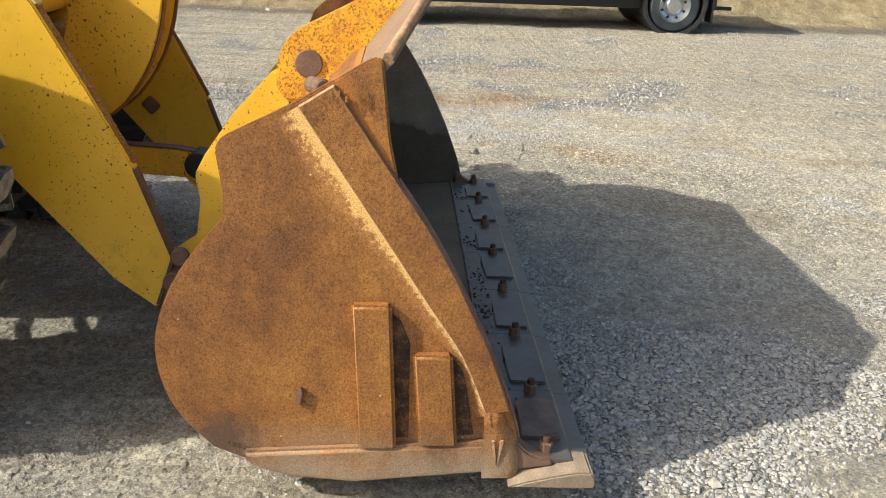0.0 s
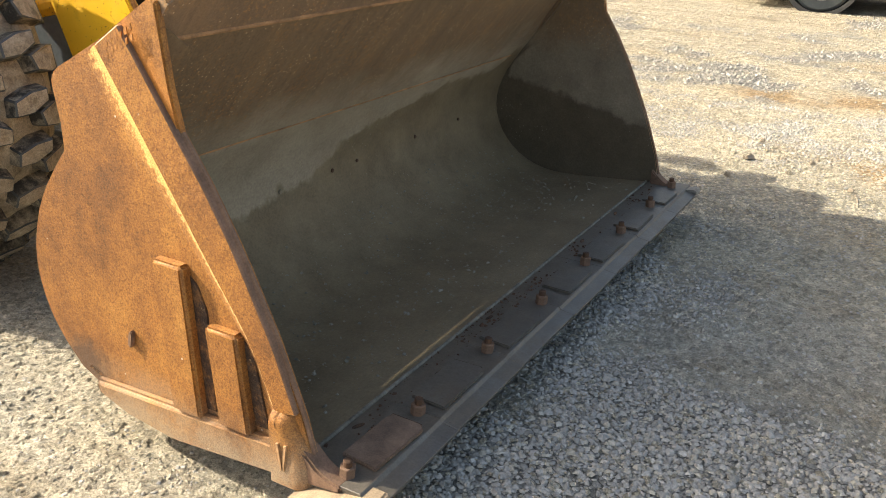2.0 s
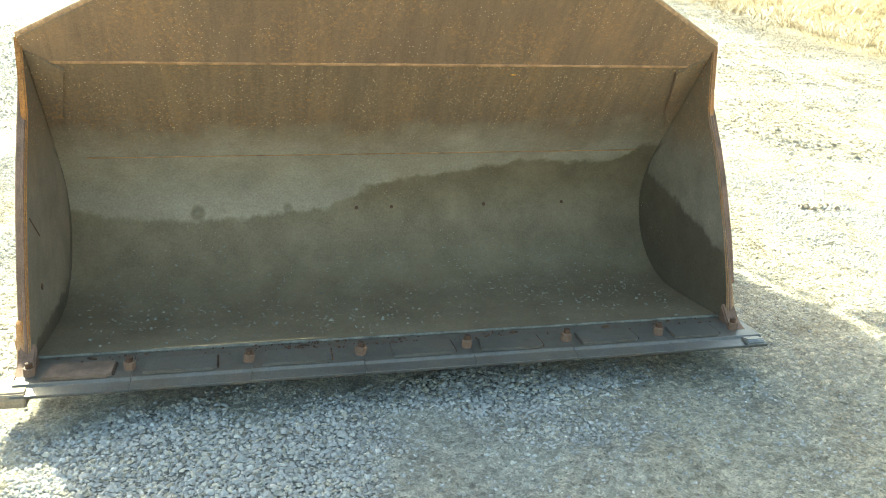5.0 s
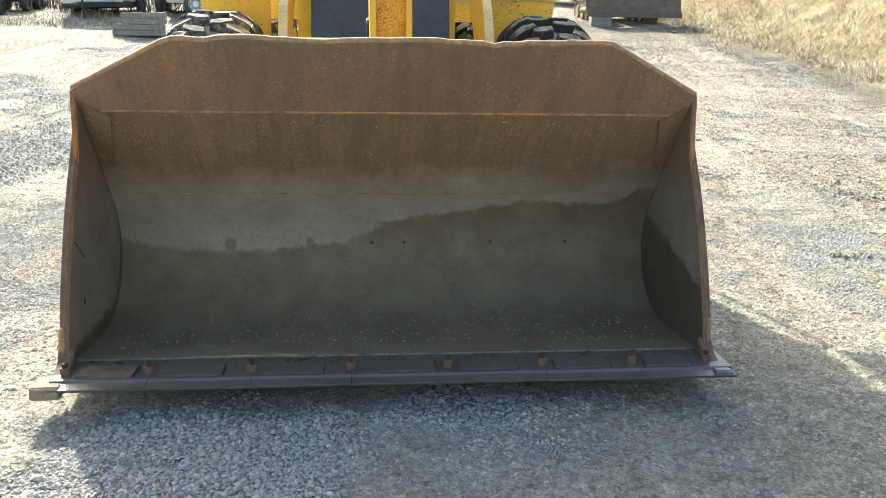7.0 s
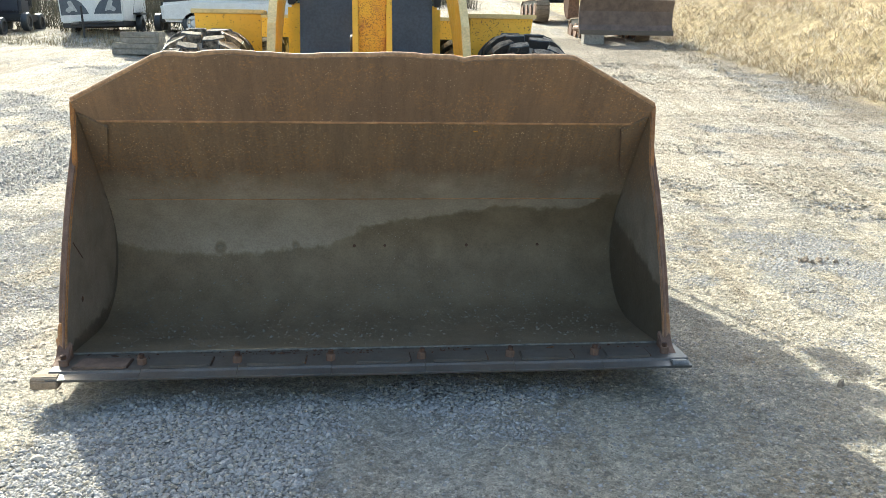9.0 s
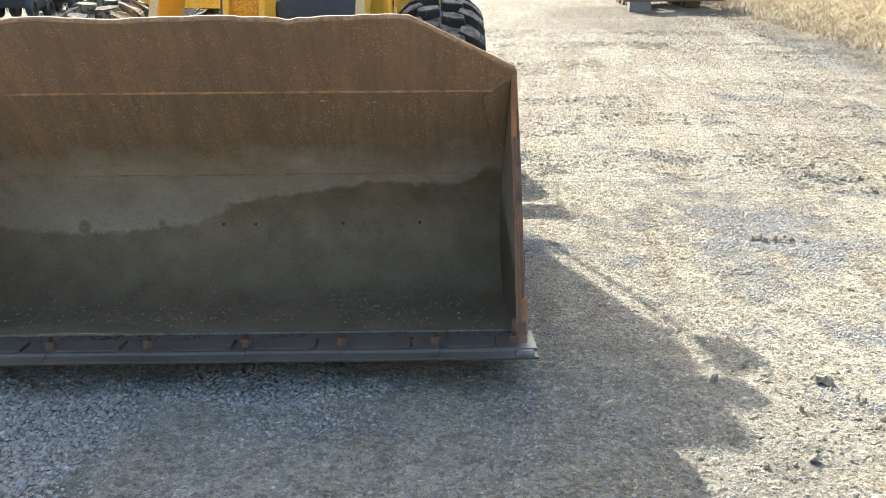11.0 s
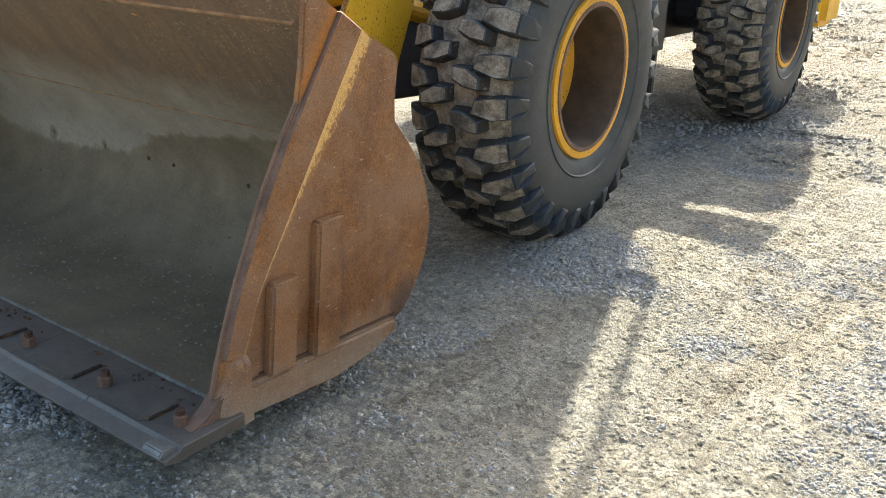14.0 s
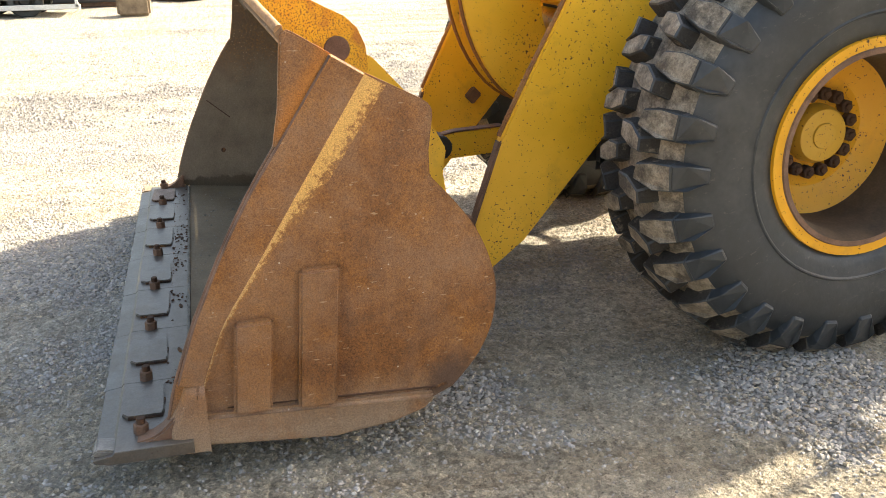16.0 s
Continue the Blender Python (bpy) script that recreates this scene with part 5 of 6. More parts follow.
for k in range(7):
    part("louvre", box(0.618, 0.634, 6.3 + 0.14 * k, 6.39 + 0.14 * k, 1.4, 1.75, 0.004), BLACK, hood)
part("exhaust", rod((0.25, 6.4, 1.98), (0.25, 6.4, 2.75), 0.05, 16, None, 0.004), BLACK, hood)


def fender(s, y0, y1, z, x0, x1, drop):
    a, b = sorted((s * x0, s * x1))
    f = part("fender", box(a, b, y0, y1, z - 0.030, z, 0.006), CREAM, loader, "pale yellow fender top")
    fy = prism([(a + 0.02, z - 0.028), (b - 0.02, z - 0.028), (b - (0.07 if s > 0 else 0.02), z - drop), (a + (0.02 if s > 0 else 0.07), z - drop)], y0 + 0.02, y0 + 0.06, 1, 0.004)
    part("fender_apron", fy, YEL, f, "yellow fender front")
    part("fender_wall", box(a + 0.02, a + 0.05, y0 + 0.05, y1 - 0.02, z - drop, z - 0.028, 0.003), YEL, f)


for s in (-1, 1):
    fender(s, 2.84, 3.14, 1.67, 0.71, 1.20, 0.34)
    fender(s, 4.87, 5.33, 1.68, 0.62, 1.27, 0.20)
    if s < 0:
        continue
    st = part("step_box", box(0.50, 0.97, 3.50, 3.95, 0.70, 1.10, 0.03), BLACK, loader, "black battery and step box")
    for y in (3.54, 3.88):
        part("step_hanger", box(0.90, 0.94, y, y + 0.05, 0.46, 0.72, 0.008), BLACK, st)
    part("step_tread", box(0.80, 0.97, 3.52, 3.94, 0.42, 0.46, 0.008), BLACK, st, "black open step plate")

# cab, its rear leaning forwards towards the roof
REAR = [(5.10, 1.75), (5.10, 2.52), (4.93, 3.26)]
cab = part("cab", box(-0.62, 0.62, 3.90, 5.10, 1.25, 1.75, 0.03), YEL, loader, "yellow cab with dark windows")
part("cab_roof", prism([(3.70, 3.27), (3.72, 3.38), (3.80, 3.42), (4.86, 3.42), (4.91, 3.38), (4.93, 3.25), (3.75, 3.24)], -0.64, 0.64, 0, 0.02, seg=3), YEL, cab, "yellow cab roof")
for x in (-0.59, 0.59):
    part("pillar", box(x - 0.03, x + 0.03, 3.905, 3.975, 1.74, 3.26, 0.008), BLACK, cab)
    part("pillar", prism(REAR + [(y - 0.08, z) for y, z in REAR[::-1]], x - 0.03, x + 0.03, 0, 0.008), BLACK, cab)
    part("side_window", prism([(3.98, 1.76), (5.01, 1.76), (5.01, 2.50), (4.85, 3.24), (3.98, 3.24)], x - 0.006, x + 0.006, 0), GLASS, cab, "dark side window")
part("windscreen", box(-0.56, 0.56, 3.934, 3.946, 1.76, 3.25), GLASS, cab, "dark windscreen")
part("rear_wall", prism([(y - 0.01, z) for y, z in REAR] + [(y - 0.04, z) for y, z in REAR[::-1]], -0.56, 0.56, 0, 0.005), SLATE, cab, "slate-grey rear wall")
part("operator_seat", join(box(-0.25, 0.25, 4.3, 4.7, 1.75, 2.15, 0.05), box(-0.25, 0.25, 4.62, 4.74, 2.1, 2.8, 0.05)), BLACK, cab)
for s in (-1, 1):
    part("grab_rail", tube(curve([(s * 0.748, 5.10, 2.36), (s * 0.748, 5.05, 2.52), (s * 0.748, 4.99, 2.90), (s * 0.748, 4.84, 3.28), (s * 0.70, 4.84, 3.36), (s * 0.60, 4.86, 3.37)], 4), 0.018, 10), BLACK, cab, "black tubular grab rail", smooth=60)
    part("rail_bracket", box(min(s * 0.60, s * 0.775), max(s * 0.60, s * 0.775), 5.04, 5.115, 2.30, 2.41, 0.012), BLACK, cab, "black bracket of the grab rail")
    mir = part("mirror_arm", tube([(s * 0.62, 4.38, 3.32), (s * 0.72, 4.46, 3.36), (s * 0.80, 4.49, 3.34)], 0.016, 8), BLACK, cab)
    part("mirror", prism([(s * x, z) for x, z in ((0.80, 3.160), (0.985, 3.150), (0.968, 3.37), (0.925, 3.44), (0.68, 3.53))], 4.48, 4.53, 1, 0.015, seg=3), BLACK, mir, "black wing mirror")
    part("roof_lamp", box(min(s * 0.63, s * 0.80), max(s * 0.63, s * 0.80), 4.06, 4.26, 3.30, 3.45, 0.03, seg=3), BLACK, cab, "black lamp at the roof's edge")
    part("work_lamp", box(s * 0.48 - 0.08, s * 0.48 + 0.08, 3.72, 3.80, 3.12, 3.25, 0.02), BLACK, cab)


def wheel_meshes():
    """Tyre, tread blocks, rim and nuts of a wheel whose axis is x, outside towards +x."""
    out = {}
    prof = [(-0.20, 0.335), (-0.245, 0.40), (-0.262, 0.50), (-0.252, 0.60), (-0.222, 0.660), (-0.17, 0.700), (0, 0.722), (0.17, 0.700), (0.222, 0.660), (0.250, 0.610), (0.261, 0.560), (0.264, 0.50), (0.246, 0.40), (0.225, 0.352), (0.20, 0.335)]
    bm = lathe(prof, 72)
    for f in bm.faces:
        c = f.calc_center_median()
        f.material_index = 1 if math.hypot(c.y, c.z) > 0.67 else 0
    out["tyre"] = mesh(bm, [RUBBER, DUSTY], 35)
    bm, n = bmesh.new(), 27
    rr = random.Random(3)

    def block(pts_top, pts_base):
        t, b = [bm.verts.new(p) for p in pts_top], [bm.verts.new(p) for p in pts_base]
        f = bm.faces.new(t)
        f.material_index = 1
        for i in range(len(t)):
            bm.faces.new((t[i], b[i], b[(i + 1) % len(t)], t[(i + 1) % len(t)])).material_index = 2

    def at(x, rad, a):
        return (x, rad * math.cos(a), rad * math.sin(a))

    step = 2 * math.pi / n
    for k in range(n):
        for s in (-1, 1):
            a = step * (k + (0.5 if s > 0 else 0.0)) + rr.uniform(-0.008, 0.008)
            w = step * 0.25
            R = 0.775 - rr.uniform(0, 0.006)
            # shoulder lug, running down on to the sidewall
            top = [at(s * 0.118, R - 0.004, a - w * 0.75), at(s * 0.185, R - 0.024, a - w), at(s * 0.228, R - 0.066, a - w * 1.02), at(s * 0.228, R - 0.066, a + w * 1.02), at(s * 0.185, R - 0.024, a + w), at(s * 0.100, R - 0.003, a + w * 0.45)]
            base = [at(s * 0.10, 0.705, a - w * 1.0), at(s * 0.185, 0.685, a - w * 1.22), at(s * 0.215, 0.655, a - w * 1.25), at(s * 0.215, 0.655, a + w * 1.25), at(s * 0.185, 0.685, a + w * 1.22), at(s * 0.08, 0.707, a + w * 0.7)]
            block(top, base)
            side = [at(s * 0.228, R - 0.066, a - w * 1.02), at(s * 0.264, 0.668, a - w * 1.0), at(s * 0.264, 0.590, a - w * 0.66), at(s * 0.264, 0.590, a + w * 0.66), at(s * 0.264, 0.668, a + w * 1.0), at(s * 0.228, R - 0.066, a + w * 1.02)]
            inner = [at(s * 0.205, 0.67, a - w * 1.2), at(s * 0.235, 0.645, a - w * 1.12), at(s * 0.246, 0.580, a - w * 0.75), at(s * 0.246, 0.580, a + w * 0.75), at(s * 0.235, 0.645, a + w * 1.12), at(s * 0.205, 0.67, a + w * 1.2)]
            t, b = [bm.verts.new(p) for p in side], [bm.verts.new(p) for p in inner]
            bm.faces.new(t)
            for i in range(6):
                bm.faces.new((t[i], b[i], b[(i + 1) % 6], t[(i + 1) % 6]))
            # slanting middle block
            c = a + step * 0.36
            x0, x1 = s * 0.010, s * 0.135
            R2 = 0.772 - rr.uniform(0, 0.006)
            top = [at(x0, R2, c - w * 1.05), at((x0 + x1) / 2, R2, c - w * 1.0), at(x1, R2, c - w * 0.25), at(x1, R2, c + w * 0.75), at((x0 + x1) / 2, R2, c + w * 0.65), at(x0, R2, c + w * 0.1)]
            base = [at(x0 - s * 0.008, 0.712, c - w * 1.3), at((x0 + x1) / 2, 0.712, c - w * 1.25), at(x1 + s * 0.012, 0.700, c - w * 0.45), at(x1 + s * 0.012, 0.700, c + w * 0.95), at((x0 + x1) / 2, 0.712, c + w * 0.9), at(x0 - s * 0.008, 0.712, c + w * 0.35)]
            block(top, base)
    out["tread"] = mesh(bev(bm, 0.005, 1, 30), [RUBBER, DUSTY, MUDDY])
    out["barrel"] = mesh(lathe([(0.2435, 0.3225), (0.2435, 0.308), (0.195, 0.289), (0.150, 0.286), (-0.02, 0.2835), (-0.08, 0.2790), (-0.08, 0.2815), (0.190, 0.2935), (0.236, 0.3225)], 64), BARREL, 40)
    out["bead_ring"] = mesh(lathe([(0.249, 0.428), (0.2575, 0.434), (0.2585, 0.438), (0.252, 0.444)], 72), RUBBER, 40)
    rim = [(0.215, 0.362), (0.240, 0.356), (0.240, 0.325), (0.205, 0.312), (0.19, 0.296), (-0.02, 0.290), (-0.05, 0.285), (-0.19, 0.30), (-0.23, 0.355), (-0.21, 0.362), (-0.18, 0.318), (0.19, 0.322)]
    out["rim"] = mesh(lathe(rim, 64), RIMYEL, 40)
    out["lock_ring"] = mesh(lathe([(0.236, 0.328), (0.246, 0.322), (0.244, 0.306), (0.232, 0.308)], 64), RUSTM, 40)
    disc = [(-0.02, 0.292), (-0.002, 0.288), (-0.010, 0.272), (-0.038, 0.208), (-0.046, 0.195), (-0.046, 0.001), (-0.11, 0.001), (-0.12, 0.296)]
    out["disc"] = mesh(lathe(disc, 64, None, False), RIMYEL, 30)
    out["hub_cap"] = mesh(join(lathe([(-0.049, 0.104), (-0.009, 0.101), (0.012, 0.090), (0.016, 0.075), (0.016, 0.0005)], 40, None, False), lathe([(0.016, 0.045), (0.022, 0.043), (0.022, 0.0005)], 24, None, False)), SPECK2, 30)
    out["nut"] = mesh(join(rod((-0.075, 0, 0), (-0.040, 0, 0), 0.025, 6, None, 0.004), rod((-0.044, 0, 0), (-0.032, 0, 0), 0.012, 10, None, 0.002)), RUSTD)
    return out


RIMYEL = yellow_paint("rim_yellow", (0.74, 0.36, 0.012), 0.8)
SPECK2 = yellow_paint("hub_yellow", (0.62, 0.36, 0.03), 1.0)
WHEEL = wheel_meshes()
for s in (-1, 1):
    for y, z in ((2.42, 0.772), (5.65, 0.83)):
        m = Matrix.Translation((s * 1.015, y, z)) @ pose(0, 0, 0, 17 * s + 40 * (y > 5), 0, 0 if s > 0 else 180)
        wh = new("wheel")
        wh.matrix_basis = m
        wh.parent = loader
        wh.matrix_parent_inverse = whole(loader).inverted()
        wh["label"] = "muddy block-tread wheel with a yellow rim"
        for name in ("tyre", "tread", "rim", "barrel", "bead_ring", "lock_ring", "disc", "hub_cap"):
            part(name, WHEEL[name], None, wh, {"tyre": "scuffed black tyre", "barrel": "brown dirty rim barrel", "lock_ring": "rusty lock ring"}.get(name, ""), m)
        for k in range(16):
            a = 2 * math.pi * k / 16
            part("nut", WHEEL["nut"], None, wh, "", m @ Matrix.Translation((0.026, 0.138 * math.cos(a), 0.138 * math.sin(a))))


# ---- beyond the yard ----
def z_at(x, y):
    return float(height(x, y))


def straw(name, n, region, lo, hi, material, label, seed, blades=6, lean=0.5, bare=0.06):
    """Tufts of thin dry blades as one mesh."""
    g = np.random.default_rng(seed)
    p = region(g, n)
    keep = fbm(p[:, 0], p[:, 1], seed + 50, 4, 2.2) + 0.5 * g.random(len(p)) > bare
    p = p[keep]
    n = len(p)
    k = np.repeat(np.arange(n), blades)
    base = np.column_stack([p, height(p[:, 0], p[:, 1]) - 0.02])[k] + np.column_stack([g.normal(0, 0.09, (len(k), 2)), np.zeros(len(k))])
    ln = (lo + (hi - lo) * g.random(len(k))) * (0.5 + 0.5 * smoothstep(4.0, 13.0, base[:, 1]))
    a = g.random(len(k)) * 2 * np.pi
    way = np.column_stack([np.cos(a) * lean, np.sin(a) * lean, 0.35 + 0.65 * g.random(len(k))]) * ln[:, None]
    side = np.column_stack([-np.sin(a), np.cos(a), np.zeros(len(k))]) * ((0.004 + 0.006 * g.random(len(k))) * (0.4 + 0.6 * smoothstep(4.0, 13.0, base[:, 1])))[:, None]
    mid = base + way * 0.55 + np.array((0, 0, 0.06)) * ln[:, None]
    v = np.stack([base - side, base + side, mid + side * 0.7, mid - side * 0.7, base + way], 1).reshape(-1, 3)
    o = 5 * np.arange(len(k))[:, None]
    quads = (o + np.array([[0, 1, 2, 3]])).tolist()
    tris = (o + np.array([[3, 2, 4]])).tolist()
    me = bpy.data.meshes.new(name)
    me.from_pydata(v.tolist(), [], quads + tris)
    me.materials.append(material)
    return tagged(new(name, me), label, "grass", "", "stuff")


def bank_area(g, n):
    y = g.uniform(-7, 31, n)
    return np.column_stack([foot(y) + 0.3 + 9.5 * g.random(n) ** 1.25, y])


def verge_area(g, n):
    y = g.uniform(-14, 34, n)
    return np.column_stack([foot(y) - 1.0 + 3.0 * g.random(n) * g.random(n) ** 0.5, y])


def back_area(g, n):
    return np.column_stack([g.uniform(-24, -4, n), g.uniform(22.5, 34, n)])


straw("dry_grass", 22000, bank_area, 0.08, 0.24, STRAW, "pale straw-coloured dry grass covering the bank", 31, 8, 1.1, -0.12)
straw("weeds", 6500, verge_area, 0.02, 0.06, WEED, "dull brown weeds along the foot of the bank", 32, 6, 0.9)
straw("brush", 2600, back_area, 0.4, 1.6, LEAF, "dark bare brush behind the parked trailers", 33, 8, 0.35)
straw("weeds", 500, lambda g, n: np.column_stack([g.uniform(-10, -6.0, n), g.uniform(19.0, 23, n)]), 0.05, 0.3, WEED, "brown weeds round the horse trailer", 34, 6)


straw("brush", 5200, lambda g, n: np.column_stack([g.uniform(-40, 5.5, n), g.uniform(37, 47, n)]), 0.6, 2.6, LEAF, "dark bare brush along the top of the yard", 35, 8, 0.35)


def rocks(n, region, lo, hi, seed, label):
    g = np.random.default_rng(seed)
    p = region(g, n)
    size = lo + (hi - lo) * g.random(len(p)) ** 2
    scatter("rocks", np.column_stack([p, height(p[:, 0], p[:, 1]) + size * 0.1]), size, STONE, label, "rocks", 0.7, seed)


rocks(70, verge_area, 0.03, 0.15, 41, "pale broken rocks along the foot of the bank")


def vehicle_wheel(parent, m, r, w, hub):
    wh = new("wheel")
    wh.matrix_basis = m
    wh.parent = parent
    wh.matrix_parent_inverse = whole(parent).inverted()
    t = [(-w / 2, r * 0.62), (-w / 2, r * 0.90), (-w * 0.40, r * 0.985), (-w * 0.2, r), (w * 0.2, r), (w * 0.40, r * 0.985), (w / 2, r * 0.90), (w / 2, r * 0.62)]
    part("tyre", lathe(t, 40), RUBBER, wh, "dusty road tyre", m, 35)
    part("rim", lathe([(w * 0.46, r * 0.64), (w * 0.5, r * 0.60), (w * 0.22, r * 0.52), (w * 0.16, r * 0.40), (w * 0.34, r * 0.26), (w * 0.36, r * 0.001), (-w * 0.4, r * 0.001), (-w * 0.45, r * 0.64)], 40, None, False), hub, wh, "", m, 35)
    for k in range(8):
        a = 2 * math.pi * k / 8
        part("vent", rod((w * 0.16, r * 0.46 * math.cos(a), r * 0.46 * math.sin(a)), (w * 0.24, r * 0.46 * math.cos(a), r * 0.46 * math.sin(a)), r * 0.055, 10), BLACK, wh, "", m)
    return wh


def pickup():
    x, y = 11.2, -1.4
    t = thing("pickup_truck", (x, y, 0), "dark blue pickup truck with silver sill trim, parked on gravel", "truck")
    L = -1.0

    def bx(x0, x1, y0, y1, z0, z1, w=0.03):
        return box(x + x0, x + x1, y + y0, y + y1, z0, z1, w)

    body = part("body", prism([(y - 3.25, 0.62), (y - 3.25, 1.12), (y - 3.2, 1.18), (y + 2.0, 1.18), (y + 3.25, 1.10), (y + 3.45, 0.95), (y + 3.5, 0.60), (y + 2.8, 0.50), (y - 1.4, 0.52)], x - 0.92, x + 0.92, 0, 0.05, seg=3), NAVY, t, "dark blue body")
    part("cab", prism([(y - 1.05, 1.16), (y - 0.95, 1.80), (y - 0.75, 1.88), (y + 1.05, 1.88), (y + 1.75, 1.20)], x - 0.80, x + 0.80, 0, 0.06, seg=3), NAVY, t)
    part("side_window", prism([(y - 0.9, 1.24), (y - 0.82, 1.72), (y + 0.98, 1.76), (y + 1.45, 1.24)], x - 0.806, x - 0.796, 0), GLASS, t, "dark side window")
    part("sill_trim", bx(-0.95, -0.90, -1.75, 1.55, 0.50, 0.60, 0.01), SILVER, t, "polished silver sill trim")
    part("underbody", bx(-0.75, 0.75, -3.0, 3.0, 0.34, 0.56), BLACK, t)
    part("rear_bumper", bx(-0.9, 0.9, -3.45, -3.22, 0.52, 0.74), SILVER, t)
    part("front_bumper", bx(-0.9, 0.9, 3.42, 3.6, 0.42, 0.70), SILVER, t)
    part("mud_flap", bx(-0.92, -0.62, -2.90, -2.87, 0.16, 0.60, 0.005), BLACK, t, "black mud flap")
    part("mud_flap", bx(0.62, 0.92, -2.90, -2.87, 0.16, 0.60, 0.005), BLACK, t, "black mud flap")
    part("exhaust_pipe", rod((x - 0.55, y - 3.3, 0.36), (x - 0.55, y - 1.0, 0.38), 0.03, 10), BLACK, t)
    for wy in (-2.28, 2.22):
        for s in (-1, 1):
            m = Matrix.Translation((x + s * 0.80, y + wy, 0.40)) @ pose(0, 0, 0, 20, 0, 0 if s > 0 else 180)
            vehicle_wheel(t, m, 0.40, 0.26, SILVER)
        part("wheel_arch", lathe([(-0.94, 0.44), (-0.945, 0.50), (0.945, 0.50), (0.94, 0.44)], 40), BLACK, t, "", Matrix.Translation((x, y + wy, 0.44)))


pickup()


def horse_trailer():
    x, y = -7.05, 21.4
    z = z_at(x, y)
    t = thing("horse_trailer", (x, y, z), "white horse trailer with dark arched panels and lettering", "trailer")
    tilt = pose(x, y, z, 0, -3, 0) @ Matrix.Scale(0.8, 4)
    front = [(-1.02, 0.45), (-1.05, 1.2), (-1.06, 2.3), (-0.9, 2.5), (0.9, 2.5), (1.06, 2.3), (1.05, 1.2), (1.02, 0.45)]
    body = part("body", prism(front, 0.0, 3.4, 1, 0.05, seg=3), WHITE, t, "weathered white body", tilt)
    for s in (-1, 1):
        pan = [(s * 0.08, 0.72), (s * 0.98, 0.70), (s * 1.0, 1.28), (s * 0.55, 1.26), (s * 0.30, 1.10), (s * 0.16, 0.90)]
        p = part("panel", prism(pan[:: s], -0.012, 0.0, 1, 0.003), SLATE, body, "dark arched panel with a pale emblem", tilt)
        emb = curve([(s * 0.45, 0.80), (s * 0.52, 0.98), (s * 0.62, 1.16), (s * 0.74, 1.12), (s * 0.70, 0.98), (s * 0.82, 0.88), (s * 0.74, 0.78), (s * 0.60, 0.84)], 3, True)
        part("emblem", prism(emb, -0.018, -0.011, 1), plain("pale_grey", (0.42, 0.43, 0.43), 0.6), p, "", tilt)
        vehicle_wheel(t, tilt @ Matrix.Translation((s * 1.12, 1.9, 0.34)) @ pose(0, 0, 0, 0, 0, 0 if s > 0 else 180), 0.34, 0.2, BLACK)
        part("mudguard", box(min(s * 1.0, s * 1.3), max(s * 1.0, s * 1.3), 1.4, 2.4, 0.70, 0.76, 0.02), BLACK, t, "", tilt)
    part("vent", box(-0.16, 0.16, -0.012, 0.02, 1.95, 2.12, 0.004), BLACK, body, "", tilt)
    part("drawbar", join(rod((-0.7, 0.05, 0.42), (0.05, -1.3, 0.42), 0.04, 8), rod((0.7, 0.05, 0.42), (-0.05, -1.3, 0.42), 0.04, 8)), BLACK, t, "black drawbar", tilt)
    part("jack", rod((0, -1.1, -0.05), (0, -1.1, 0.95), 0.035, 10), BLACK, t, "", tilt)
    part("skirt", box(-1.0, 1.0, 0.05, 3.3, 0.30, 0.47, 0.02), BLACK, t, "", tilt)
    cu = bpy.data.curves.new("lettering", "FONT")
    cu.body, cu.size, cu.extrude, cu.align_x, cu.shear = "Ride!", 0.36, 0.004, "CENTER", 0.25
    cu.materials.append(BLACK)
    w = new("lettering", cu)
    w.matrix_basis = tilt @ pose(0.02, -0.006, 1.42, 90, 0, 0)
    w.parent, w.matrix_parent_inverse = body, whole(body).inverted()


horse_trailer()


def junk(x, y, kind):
    """Small machines and rubbish parked by the trailer."""
    z = z_at(x, y)
    t = thing("mower", (x, y, z), "dark rusty garden machine parked in weeds", "machine", "old machines")
    part("deck", box(x - 0.5, x + 0.5, y - 0.7, y + 0.7, z + 0.25, z + 0.45, 0.05), BLACK, t)
    part("engine_cover", box(x - 0.35, x + 0.35, y - 0.6, y + 0.1, z + 0.45, z + 0.9, 0.08), NAVY if kind else BLACK, t)
    part("seat", join(box(x - 0.25, x + 0.25, y + 0.2, y + 0.6, z + 0.6, z + 0.7, 0.04), box(x - 0.25, x + 0.25, y + 0.55, y + 0.65, z + 0.65, z + 1.05, 0.04)), BLACK, t)
    part("bar", tube([(x - 0.3, y - 0.1, z + 0.9), (x - 0.3, y + 0.05, z + 1.2), (x + 0.3, y + 0.05, z + 1.2), (x + 0.3, y - 0.1, z + 0.9)], 0.025), SILVER, t)
    for sx in (-0.45, 0.45):
        for sy in (-0.5, 0.5):
            m = Matrix.Translation((x + sx, y + sy, z + 0.25)) @ pose(0, 0, 0, 0, 0, 0 if sx > 0 else 180)
            vehicle_wheel(t, m, 0.25, 0.18, BLACK)


junk(-10.0, 21.2, 0)
junk(-9.6, 23.0, 1)
junk(-11.3, 20.4, 1)
junk(-5.2, 23.4, 0)


